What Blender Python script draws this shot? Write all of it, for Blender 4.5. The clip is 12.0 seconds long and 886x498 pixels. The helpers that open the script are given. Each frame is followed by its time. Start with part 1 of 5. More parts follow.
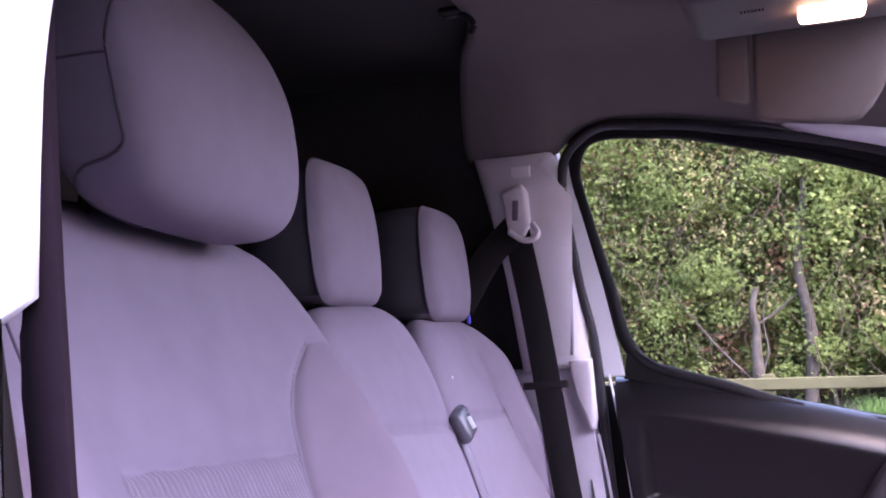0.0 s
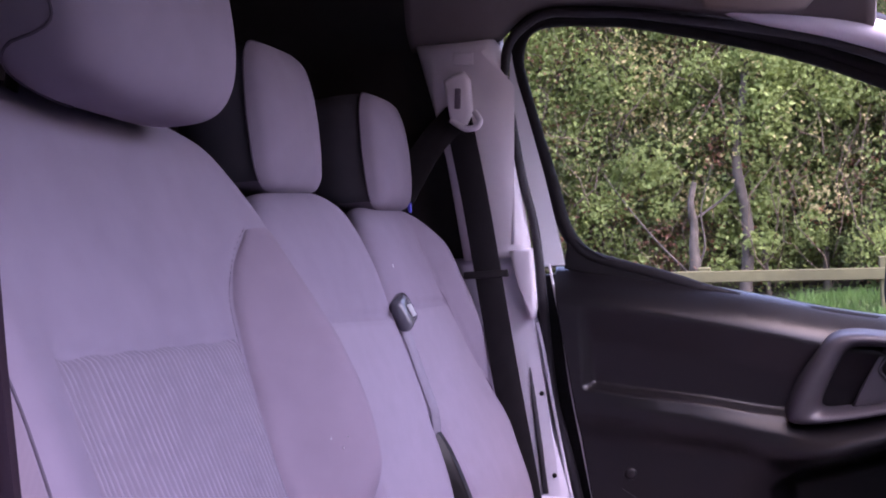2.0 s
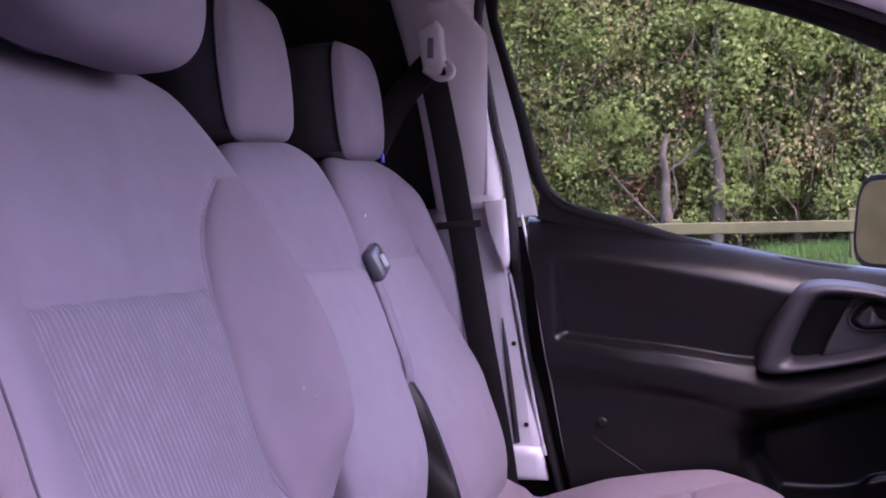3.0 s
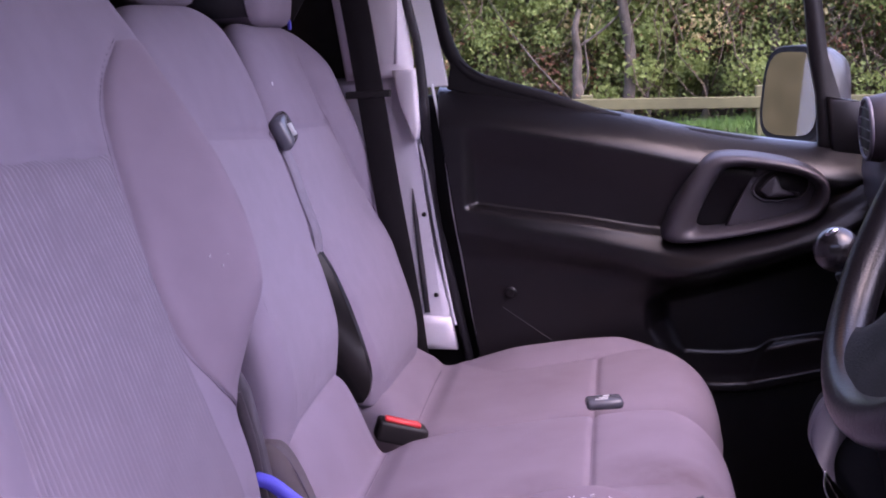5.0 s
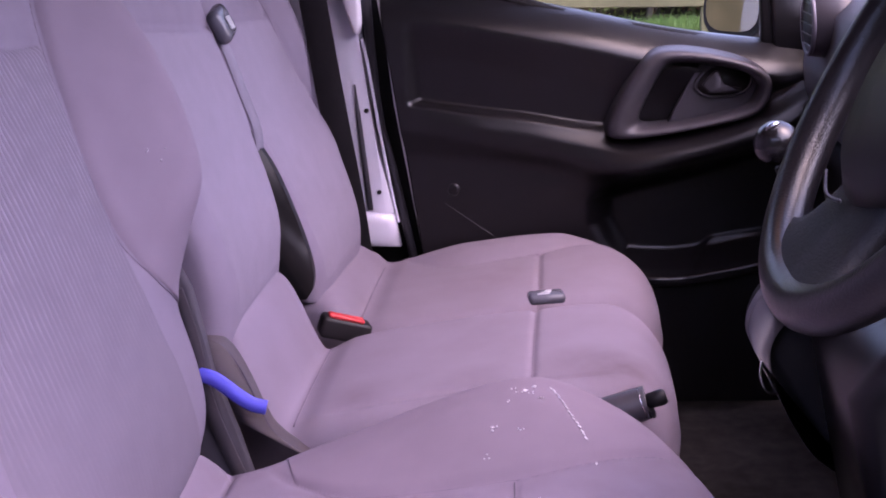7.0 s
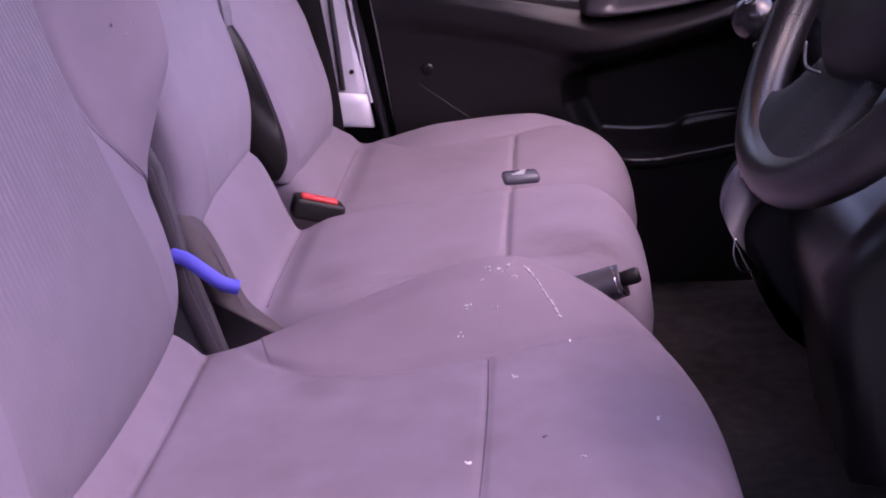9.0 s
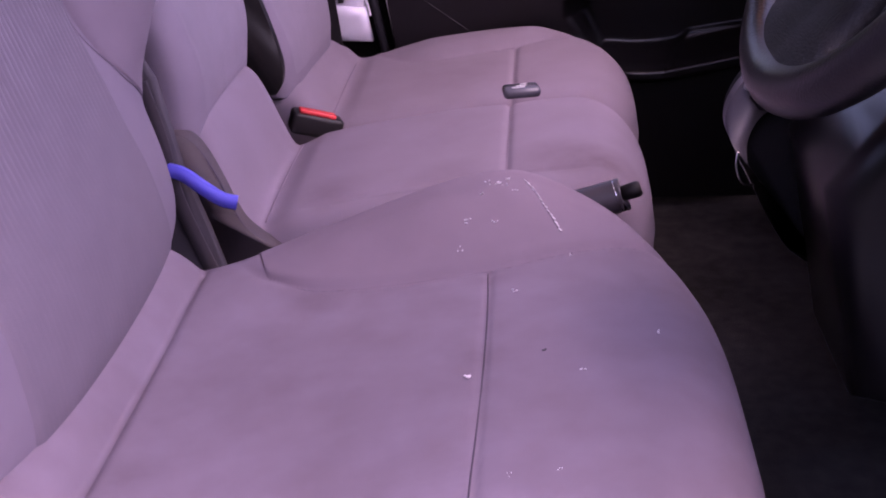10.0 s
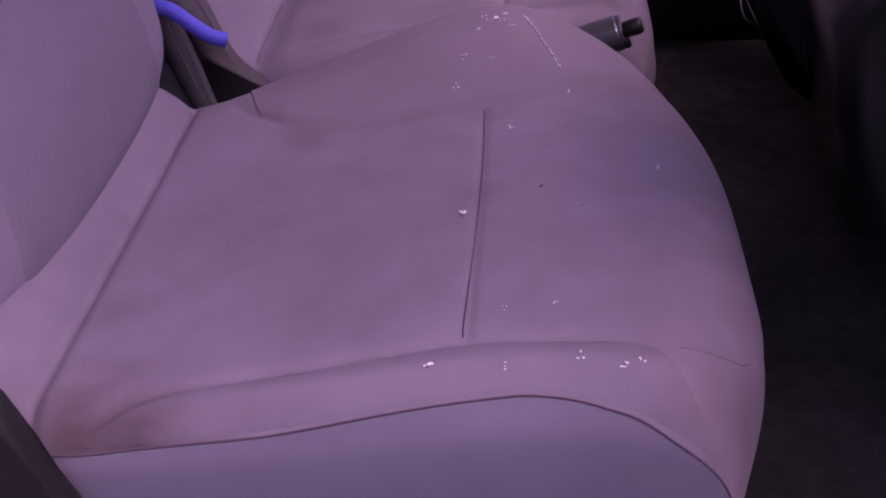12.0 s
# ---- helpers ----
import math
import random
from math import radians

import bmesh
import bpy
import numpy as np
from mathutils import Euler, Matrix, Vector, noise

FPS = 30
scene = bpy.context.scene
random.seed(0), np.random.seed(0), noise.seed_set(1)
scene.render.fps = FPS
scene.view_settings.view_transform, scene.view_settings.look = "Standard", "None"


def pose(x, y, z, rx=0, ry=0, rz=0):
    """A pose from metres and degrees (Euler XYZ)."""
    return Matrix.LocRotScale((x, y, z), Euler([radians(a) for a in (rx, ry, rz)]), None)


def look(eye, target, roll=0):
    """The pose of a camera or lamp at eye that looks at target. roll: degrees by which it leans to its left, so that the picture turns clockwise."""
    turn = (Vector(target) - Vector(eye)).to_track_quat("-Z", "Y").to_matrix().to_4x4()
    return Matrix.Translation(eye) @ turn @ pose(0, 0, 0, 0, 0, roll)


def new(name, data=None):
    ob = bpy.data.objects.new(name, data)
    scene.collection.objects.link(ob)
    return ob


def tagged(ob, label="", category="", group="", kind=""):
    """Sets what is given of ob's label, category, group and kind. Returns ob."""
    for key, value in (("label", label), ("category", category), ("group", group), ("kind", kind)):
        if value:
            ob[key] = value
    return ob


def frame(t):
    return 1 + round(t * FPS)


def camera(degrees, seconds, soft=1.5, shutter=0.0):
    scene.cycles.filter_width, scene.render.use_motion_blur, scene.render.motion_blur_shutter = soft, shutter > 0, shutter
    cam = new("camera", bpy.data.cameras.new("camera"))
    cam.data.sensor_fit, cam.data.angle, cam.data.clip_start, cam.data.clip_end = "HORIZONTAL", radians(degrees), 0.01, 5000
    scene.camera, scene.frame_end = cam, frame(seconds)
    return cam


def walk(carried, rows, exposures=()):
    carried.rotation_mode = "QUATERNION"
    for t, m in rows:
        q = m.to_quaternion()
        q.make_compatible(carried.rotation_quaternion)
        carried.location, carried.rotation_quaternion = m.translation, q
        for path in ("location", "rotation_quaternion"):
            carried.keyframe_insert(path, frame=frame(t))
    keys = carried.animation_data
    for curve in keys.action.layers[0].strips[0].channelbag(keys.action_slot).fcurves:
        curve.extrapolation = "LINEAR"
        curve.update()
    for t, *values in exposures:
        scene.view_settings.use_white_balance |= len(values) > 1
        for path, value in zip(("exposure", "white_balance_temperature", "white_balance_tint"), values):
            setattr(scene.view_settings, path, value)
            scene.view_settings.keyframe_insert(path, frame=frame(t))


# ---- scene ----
# x points to the van's front, y across the cabin to the passenger door, z up from the cabin floor.
cam = camera(40.0, 12.0, 1.9)
PATH = [
    (0, (0.416, -0.568, 0.912), (-0.129, 1.354, 1.002), -5.0),
    (0.5, (0.414, -0.565, 0.91), (-0.12, 1.362, 0.95), -5.0),
    (1, (0.412, -0.559, 0.908), (-0.102, 1.373, 0.897), -4.8),
    (1.5, (0.411, -0.557, 0.906), (-0.079, 1.381, 0.847), -4.7),
    (2, (0.412, -0.555, 0.905), (-0.054, 1.387, 0.812), -4.6),
    (2.5, (0.411, -0.554, 0.904), (-0.038, 1.39, 0.773), -4.5),
    (4.5, (0.413, -0.548, 0.894), (0.084, 1.397, 0.564), -4.2),
    (5, (0.412, -0.544, 0.891), (0.117, 1.396, 0.506), -4.0),
    (5.5, (0.413, -0.544, 0.889), (0.139, 1.39, 0.459), -3.9),
    (6, (0.413, -0.543, 0.888), (0.156, 1.384, 0.421), -3.9),
    (6.5, (0.414, -0.542, 0.885), (0.181, 1.379, 0.38), -3.8),
    (8.5, (0.412, -0.534, 0.877), (0.235, 1.337, 0.194), -3.6),
    (9, (0.413, -0.531, 0.872), (0.238, 1.323, 0.144), -3.6),
    (9.5, (0.414, -0.525, 0.868), (0.235, 1.3, 0.069), -3.8),
    (10, (0.414, -0.523, 0.864), (0.233, 1.278, 0.013), -3.9),
    (10.5, (0.414, -0.519, 0.858), (0.236, 1.257, -0.045), -3.9),
    (11, (0.415, -0.518, 0.853), (0.236, 1.229, -0.104), -4.0),
    (11.5, (0.416, -0.515, 0.842), (0.232, 1.201, -0.168), -4.1),
    (12, (0.414, -0.513, 0.838), (0.232, 1.176, -0.217), -4.1),
]
walk(cam, [(t, look(eye, target, roll)) for t, eye, target, roll in PATH],
     [(0.0, 3.5, 6480, 44), (2.5, 2.93, 6480, 48), (4.5, 2.83, 6580, 47), (6.5, 2.97, 6680, 48), (9.5, 2.68, 6850, 60), (12.0, 1.86, 6850, 74)])

# ---- daylight ----
world = bpy.data.worlds.new("overcast_sky")
scene.world = world
world.use_nodes = True
wn = world.node_tree
sky = wn.nodes.new("ShaderNodeTexSky")
sky.sky_type, sky.sun_disc, sky.sun_elevation, sky.sun_rotation = "NISHITA", False, radians(60), radians(108)
sky.dust_density, sky.air_density = 2.0, 1.0
wn.nodes["Background"].inputs["Strength"].default_value = 0.15
wn.links.new(sky.outputs["Color"], wn.nodes["Background"].inputs["Color"])
sun_data = bpy.data.lights.new("sun", "SUN")
sun_data.energy, sun_data.angle, sun_data.color = 0.7, radians(80), (0.95, 0.96, 1.0)
sun = new("sun", sun_data)
sun.matrix_world = look((6.5, -4.4, 3.9), (0, 0.5, 0.5))


# ---- materials ----
def material(name, base, rough=0.6, metal=0.0, vary=0.12, scale=40.0, bump=0.0, bump_scale=300.0, second=None, coat=0.0, spec=0.5):
    """A surface with colour drifting at two scales and a fine relief."""
    m = bpy.data.materials.new(name)
    m.use_nodes = True
    n, l = m.node_tree.nodes, m.node_tree.links
    b = n["Principled BSDF"]
    b.inputs["Roughness"].default_value, b.inputs["Metallic"].default_value = rough, metal
    b.inputs["Coat Weight"].default_value = coat
    b.inputs["Specular IOR Level"].default_value = spec
    co = n.new("ShaderNodeTexCoord")
    big, small, mix, ramp = n.new("ShaderNodeTexNoise"), n.new("ShaderNodeTexNoise"), n.new("ShaderNodeMath"), n.new("ShaderNodeValToRGB")
    big.inputs["Scale"].default_value, small.inputs["Scale"].default_value = scale * 0.12, scale
    big.inputs["Detail"].default_value = small.inputs["Detail"].default_value = 5
    mix.operation = "MULTIPLY_ADD"
    mix.inputs[1].default_value = 0.45
    half = n.new("ShaderNodeMath")
    half.operation = "MULTIPLY"
    half.inputs[1].default_value = 0.55
    for t in (big, small):
        l.new(co.outputs["Object"], t.inputs["Vector"])
    l.new(big.outputs["Fac"], half.inputs[0])
    l.new(small.outputs["Fac"], mix.inputs[0])
    l.new(half.outputs[0], mix.inputs[2])
    other = second or tuple(c * (1 - 2 * vary) for c in base)
    ramp.color_ramp.elements[0].position, ramp.color_ramp.elements[1].position = 0.32, 0.68
    ramp.color_ramp.elements[0].color, ramp.color_ramp.elements[1].color = (*other, 1), (*base, 1)
    l.new(mix.outputs[0], ramp.inputs["Fac"])
    l.new(ramp.outputs["Color"], b.inputs["Base Color"])
    if bump:
        fine, bp = n.new("ShaderNodeTexNoise"), n.new("ShaderNodeBump")
        fine.inputs["Scale"].default_value, fine.inputs["Detail"].default_value = bump_scale, 3
        bp.inputs["Strength"].default_value, bp.inputs["Distance"].default_value = bump, 0.002
        l.new(co.outputs["Object"], fine.inputs["Vector"])
        l.new(fine.outputs["Fac"], bp.inputs["Height"])
        l.new(bp.outputs["Normal"], b.inputs["Normal"])
    return m


def striped(m, axis, period, depth=0.001, wobble=1.5, tint=0.0, uneven=0.0, worn=None):
    """Adds fine parallel ribs across the object axis; uneven ones wander, fade and have narrow crests."""
    n, l = m.node_tree.nodes, m.node_tree.links
    b = n["Principled BSDF"]
    co, wave, bp = n.new("ShaderNodeTexCoord"), n.new("ShaderNodeTexWave"), n.new("ShaderNodeBump")
    wave.bands_direction = axis
    wave.inputs["Scale"].default_value = 0.314 / period
    wave.inputs["Distortion"].default_value, wave.inputs["Detail"].default_value = wobble, 2
    wave.inputs["Detail Scale"].default_value = 0.6
    bp.inputs["Strength"].default_value, bp.inputs["Distance"].default_value = 1.0, depth
    rib = wave.outputs["Fac"]
    if uneven:
        slow, shift, add = n.new("ShaderNodeTexNoise"), n.new("ShaderNodeVectorMath"), n.new("ShaderNodeVectorMath")
        slow.inputs["Scale"].default_value, slow.inputs["Detail"].default_value = 22, 2
        shift.operation, add.operation = "MULTIPLY_ADD", "ADD"
        shift.inputs[1].default_value, shift.inputs[2].default_value = (uneven,) * 3, (-uneven / 2,) * 3
        l.new(co.outputs["Object"], slow.inputs["Vector"])
        l.new(slow.outputs["Color"], shift.inputs[0])
        l.new(co.outputs["Object"], add.inputs[0])
        l.new(shift.outputs[0], add.inputs[1])
        l.new(add.outputs[0], wave.inputs["Vector"])
        crest, fade, patchy, keep = n.new("ShaderNodeMath"), n.new("ShaderNodeMapRange"), n.new("ShaderNodeTexNoise"), n.new("ShaderNodeMath")
        crest.operation, keep.operation = "POWER", "MULTIPLY"
        crest.inputs[1].default_value = 2.0
        patchy.inputs["Scale"].default_value, patchy.inputs["Detail"].default_value = 55, 3
        fade.inputs["From Min"].default_value, fade.inputs["From Max"].default_value = 0.35, 0.62
        fade.inputs["To Min"].default_value, fade.inputs["To Max"].default_value = 0.3, 1.0
        l.new(co.outputs["Object"], patchy.inputs["Vector"])
        l.new(patchy.outputs["Fac"], fade.inputs["Value"])
        l.new(wave.outputs["Fac"], crest.inputs[0])
        l.new(crest.outputs[0], keep.inputs[0])
        l.new(fade.outputs["Result"], keep.inputs[1])
        rib = keep.outputs[0]
        if worn:
            apart, height, rub = n.new("ShaderNodeSeparateXYZ"), n.new("ShaderNodeMapRange"), n.new("ShaderNodeMath")
            height.inputs["From Min"].default_value, height.inputs["From Max"].default_value = worn
            height.inputs["To Min"].default_value = 0.08
            rub.operation = "MULTIPLY"
            l.new(add.outputs[0], apart.inputs[0])
            l.new(apart.outputs["Z"], height.inputs["Value"])
            l.new(rib, rub.inputs[0])
            l.new(height.outputs["Result"], rub.inputs[1])
            rib = rub.outputs[0]
    else:
        l.new(co.outputs["Object"], wave.inputs["Vector"])
    l.new(rib, bp.inputs["Height"])
    if b.inputs["Normal"].links:
        l.new(b.inputs["Normal"].links[0].from_socket, bp.inputs["Normal"])
    l.new(bp.outputs["Normal"], b.inputs["Normal"])
    if tint:
        old = b.inputs["Base Color"].links[0].from_socket
        mix = n.new("ShaderNodeMix")
        mix.data_type, mix.blend_type = "RGBA", "MULTIPLY"
        mix.inputs[0].default_value = tint
        l.new(old, mix.inputs[6])
        l.new(rib, mix.inputs[7])
        l.new(mix.outputs[2], b.inputs["Base Color"])
    return m


FABRIC = material("seat_fabric", (0.194, 0.162, 0.205), 0.95, vary=0.07, scale=25, bump=0.10, bump_scale=1900, spec=0.2)
FABRIC_RIB = striped(material("ribbed_fabric", (0.230, 0.194, 0.239), 0.95, vary=0.06, scale=30, bump=0.2, bump_scale=900, spec=0.2), "Y", 0.0080, 0.0012, 0.8, 0.30, 0.003, (0.50, 0.67))
FABRIC_INSERT = striped(material("insert_fabric", (0.220, 0.187, 0.230), 0.95, vary=0.06, scale=30, bump=0.2, bump_scale=900, spec=0.2), "Y", 0.006, 0.0004, 2.0, 0.06, 0.006)
FABRIC_WORN = material("worn_seat_fabric", (0.196, 0.161, 0.203), 0.95, scale=16, bump=0.10, bump_scale=1900, second=(0.169, 0.137, 0.167), spec=0.2)
FABRIC_SIDE = material("seat_side_fabric", (0.072, 0.065, 0.078), 0.95, vary=0.1, scale=30, bump=0.10, bump_scale=1900, spec=0.2)
FABRIC_DIM = material("headrest_side_fabric", (0.185, 0.153, 0.192), 0.95, vary=0.08, scale=25, bump=0.10, bump_scale=1900, spec=0.2)
FABRIC_SKIRT = material("cushion_side_fabric", (0.150, 0.130, 0.166), 0.95, vary=0.12, scale=20, bump=0.10, bump_scale=1900, spec=0.15)
FABRIC_LEATHER = material("dark_side_leather", (0.075, 0.058, 0.064), 0.6, vary=0.12, scale=30, bump=0.2, bump_scale=700, spec=0.35)
FABRIC_BOLSTER = material("bolster_fabric", (0.188, 0.148, 0.184), 0.95, vary=0.08, scale=20, bump=0.10, bump_scale=1900, spec=0.2)
# Seat grey darkened for shade; the hinge strip uses the same grey.
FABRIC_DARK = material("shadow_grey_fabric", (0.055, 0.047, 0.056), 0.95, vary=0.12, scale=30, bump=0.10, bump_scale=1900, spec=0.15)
STITCH = material("seam_thread", (0.085, 0.07, 0.09), 0.9, spec=0.1)
PIPING = material("dark_red_brown_piping", (0.10, 0.07, 0.088), 0.9, spec=0.1)
SEAM = material("seam_edge_thread", (0.165, 0.132, 0.165), 0.95, spec=0.1)
PLASTIC = material("dark_trim_plastic", (0.008, 0.0068, 0.008), 0.28, vary=0.08, scale=60, bump=0.12, bump_scale=1400, spec=0.43)
PLASTIC_MID = material("grey_trim_plastic", (0.060, 0.054, 0.062), 0.42, vary=0.08, scale=60, bump=0.12, bump_scale=1400)
PLASTIC_SOFT = material("soft_grey_plastic", (0.046, 0.041, 0.048), 0.42, vary=0.08, scale=60, bump=0.1, bump_scale=1400, spec=0.45)
PLASTIC_PALE = material("pale_console_plastic", (0.115, 0.104, 0.125), 0.45, vary=0.06, scale=60, bump=0.12, bump_scale=1400)
DASH = material("grey_dashboard_plastic", (0.085, 0.079, 0.09), 0.5, vary=0.08, scale=50, bump=0.15, bump_scale=1200)
BLACK = material("black_plastic", (0.013, 0.0115, 0.012), 0.45, vary=0.1, spec=0.25)
SEAL = material("plum_seal_rubber", (0.012, 0.0066, 0.011), 0.85, vary=0.15, bump=0.1, spec=0.1)
SEAL_GREY = material("grey_seal_rubber", (0.028, 0.025, 0.030), 0.55, vary=0.1, bump=0.1, spec=0.35)
GLOSS = material("glossy_black_plastic", (0.012, 0.0105, 0.012), 0.2, vary=0.1, spec=0.5)
RUBBER = material("door_seal_rubber", (0.012, 0.0105, 0.0115), 0.7, vary=0.15, bump=0.1, spec=0.15)
BEIGE = material("pale_pillar_trim", (0.70, 0.645, 0.675), 0.5, vary=0.04, bump=0.08, bump_scale=1200)
LINING = material("headliner_felt", (0.128, 0.110, 0.106), 0.95, vary=0.05, bump=0.2, bump_scale=700, spec=0.1)
CONSOLE = material("roof_console_plastic", (0.070, 0.060, 0.060), 0.6, vary=0.06, bump=0.12, bump_scale=1200, spec=0.25)
PAINT = material("white_body_paint", (0.80, 0.79, 0.80), 0.22, vary=0.02, coat=0.6)
PAINT_IN = material("grey_white_pillar_paint", (0.70, 0.66, 0.73), 0.25, vary=0.04, coat=0.5)
WEBBING = striped(material("belt_webbing", (0.018, 0.0155, 0.017), 0.85, vary=0.1, bump=0.2, spec=0.1), "Z", 0.0016, 0.0004, 0.2)
STRAP = striped(material("grey_lap_webbing", (0.19, 0.165, 0.205), 0.7, vary=0.1, bump=0.2), "Z", 0.0016, 0.0004, 0.2)
BUCKLE = material("grey_buckle_plastic", (0.085, 0.085, 0.105), 0.22, vary=0.1)
MARK = material("moulded_mark", (0.5, 0.5, 0.52), 0.5)
RED = material("red_button", (0.75, 0.05, 0.05), 0.4)
BLUE = material("blue_strap", (0.10, 0.10, 0.62), 0.6, vary=0.1, bump=0.2)
CHROME = material("polished_metal", (0.7, 0.68, 0.7), 0.15, 1.0, vary=0.03)
LEATHER = material("worn_wheel_leather", (0.012, 0.0105, 0.012), 0.28, vary=0.2, scale=60, bump=0.2, bump_scale=450, spec=0.42)
SPOKE = material("grained_spoke_plastic", (0.010, 0.009, 0.010), 0.55, vary=0.2, bump=0.6, bump_scale=600, spec=0.32)
CARPET = material("footwell_carpet", (0.078, 0.067, 0.061), 1.0, vary=0.3, bump=0.6, bump_scale=400, spec=0.05)
DIRT = material("paint_flecks", (0.66, 0.62, 0.66), 0.8)
FLECK = material("faint_flecks", (0.33, 0.285, 0.33), 0.9)
BULKHEAD = material("dark_bulkhead", (0.030, 0.026, 0.027), 0.8, vary=0.2, bump=0.1)
ASPHALT = material("asphalt", (0.10, 0.098, 0.095), 0.9, vary=0.25, scale=8, bump=0.4, bump_scale=60)
GRASS = material("grass_blades", (0.10, 0.22, 0.035), 0.7, vary=0.3, scale=3)
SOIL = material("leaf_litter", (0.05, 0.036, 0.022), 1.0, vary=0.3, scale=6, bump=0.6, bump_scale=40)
BARK = material("bark", (0.155, 0.125, 0.098), 0.9, vary=0.35, scale=12, bump=0.8, bump_scale=50)
WOOD = material("weathered_rail", (0.15, 0.14, 0.062), 0.85, vary=0.2, scale=12, bump=0.4, bump_scale=70)
TWIG = material("twig", (0.22, 0.155, 0.11), 0.9, vary=0.3, scale=5)


def leaf_material(name, a, b):
    m = material(name, a, 0.6, vary=0.2, scale=2, second=b, spec=0.2)
    n, l = m.node_tree.nodes, m.node_tree.links
    info, hsv = n.new("ShaderNodeNewGeometry"), n.new("ShaderNodeHueSaturation")
    old = n["Principled BSDF"].inputs["Base Color"].links[0].from_socket
    span = n.new("ShaderNodeMapRange")
    span.inputs["To Min"].default_value, span.inputs["To Max"].default_value = 0.78, 1.22
    l.new(info.outputs["Random Per Island"], span.inputs["Value"])
    l.new(span.outputs["Result"], hsv.inputs["Value"])
    l.new(old, hsv.inputs["Color"])
    l.new(hsv.outputs["Color"], n["Principled BSDF"].inputs["Base Color"])
    thin, both = n.new("ShaderNodeBsdfTranslucent"), n.new("ShaderNodeMixShader")
    both.inputs[0].default_value = 0.5
    l.new(hsv.outputs["Color"], thin.inputs["Color"])
    l.new(n["Principled BSDF"].outputs[0], both.inputs[1])
    l.new(thin.outputs[0], both.inputs[2])
    l.new(both.outputs[0], n["Material Output"].inputs["Surface"])
    return m


LEAF = leaf_material("green_leaf", (0.37, 0.45, 0.15), (0.155, 0.21, 0.064))
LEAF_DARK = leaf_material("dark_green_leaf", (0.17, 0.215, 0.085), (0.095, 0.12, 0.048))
LEAF_YELLOW = leaf_material("yellowing_leaf", (0.58, 0.50, 0.24), (0.40, 0.34, 0.15))
LEAF_RUST = leaf_material("rusty_leaf", (0.34, 0.16, 0.09), (0.20, 0.11, 0.07))


def glass_material(name="window_glass", tint=(0.95, 0.97, 0.95)):
    m = bpy.data.materials.new(name)
    m.use_nodes = True
    n, l = m.node_tree.nodes, m.node_tree.links
    mix, clear, gloss, fres = n.new("ShaderNodeMixShader"), n.new("ShaderNodeBsdfTransparent"), n.new("ShaderNodeBsdfGlossy"), n.new("ShaderNodeFresnel")
    clear.inputs["Color"].default_value = (*tint, 1)
    gloss.inputs["Roughness"].default_value = 0.02
    fres.inputs["IOR"].default_value = 1.2
    l.new(fres.outputs[0], mix.inputs[0])
    l.new(clear.outputs[0], mix.inputs[1])
    l.new(gloss.outputs[0], mix.inputs[2])
    l.new(mix.outputs[0], n["Material Output"].inputs["Surface"])
    return m


GLASS = glass_material()
SCREEN = glass_material("windscreen_glass", (0.90, 0.92, 0.91))
HOUSING = material("mirror_housing_paint", (0.022, 0.022, 0.030), 0.35, vary=0.03, coat=0.1)
MIRROR = material("mirror_glass", (0.85, 0.85, 0.86), 0.02, 1.0, vary=0.01)


def glow(name, colour, strength):
    m = bpy.data.materials.new(name)
    m.use_nodes = True
    b = m.node_tree.nodes["Principled BSDF"]
    b.inputs["Base Color"].default_value = (*colour, 1)
    b.inputs["Emission Color"].default_value, b.inputs["Emission Strength"].default_value = (*colour, 1), strength
    return m


LAMP = glow("lit_lamp_lens", (1.0, 0.62, 0.35), 2.6)



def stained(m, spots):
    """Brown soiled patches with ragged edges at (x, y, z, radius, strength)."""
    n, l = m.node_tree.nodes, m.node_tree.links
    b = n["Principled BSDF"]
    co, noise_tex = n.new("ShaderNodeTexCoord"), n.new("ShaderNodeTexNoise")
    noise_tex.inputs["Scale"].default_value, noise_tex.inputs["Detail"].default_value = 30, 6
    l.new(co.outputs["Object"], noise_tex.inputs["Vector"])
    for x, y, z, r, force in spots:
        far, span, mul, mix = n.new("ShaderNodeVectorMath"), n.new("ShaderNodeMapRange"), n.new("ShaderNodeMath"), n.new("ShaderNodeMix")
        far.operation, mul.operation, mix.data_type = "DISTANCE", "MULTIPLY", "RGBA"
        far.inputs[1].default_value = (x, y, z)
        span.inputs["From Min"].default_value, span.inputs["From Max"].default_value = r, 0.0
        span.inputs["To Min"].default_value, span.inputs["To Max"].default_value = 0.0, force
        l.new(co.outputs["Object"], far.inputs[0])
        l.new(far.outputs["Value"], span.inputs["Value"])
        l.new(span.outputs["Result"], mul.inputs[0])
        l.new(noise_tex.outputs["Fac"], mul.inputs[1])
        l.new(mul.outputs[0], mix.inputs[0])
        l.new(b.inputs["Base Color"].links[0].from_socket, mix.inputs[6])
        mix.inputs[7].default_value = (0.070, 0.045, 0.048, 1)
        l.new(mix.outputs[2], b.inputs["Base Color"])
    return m


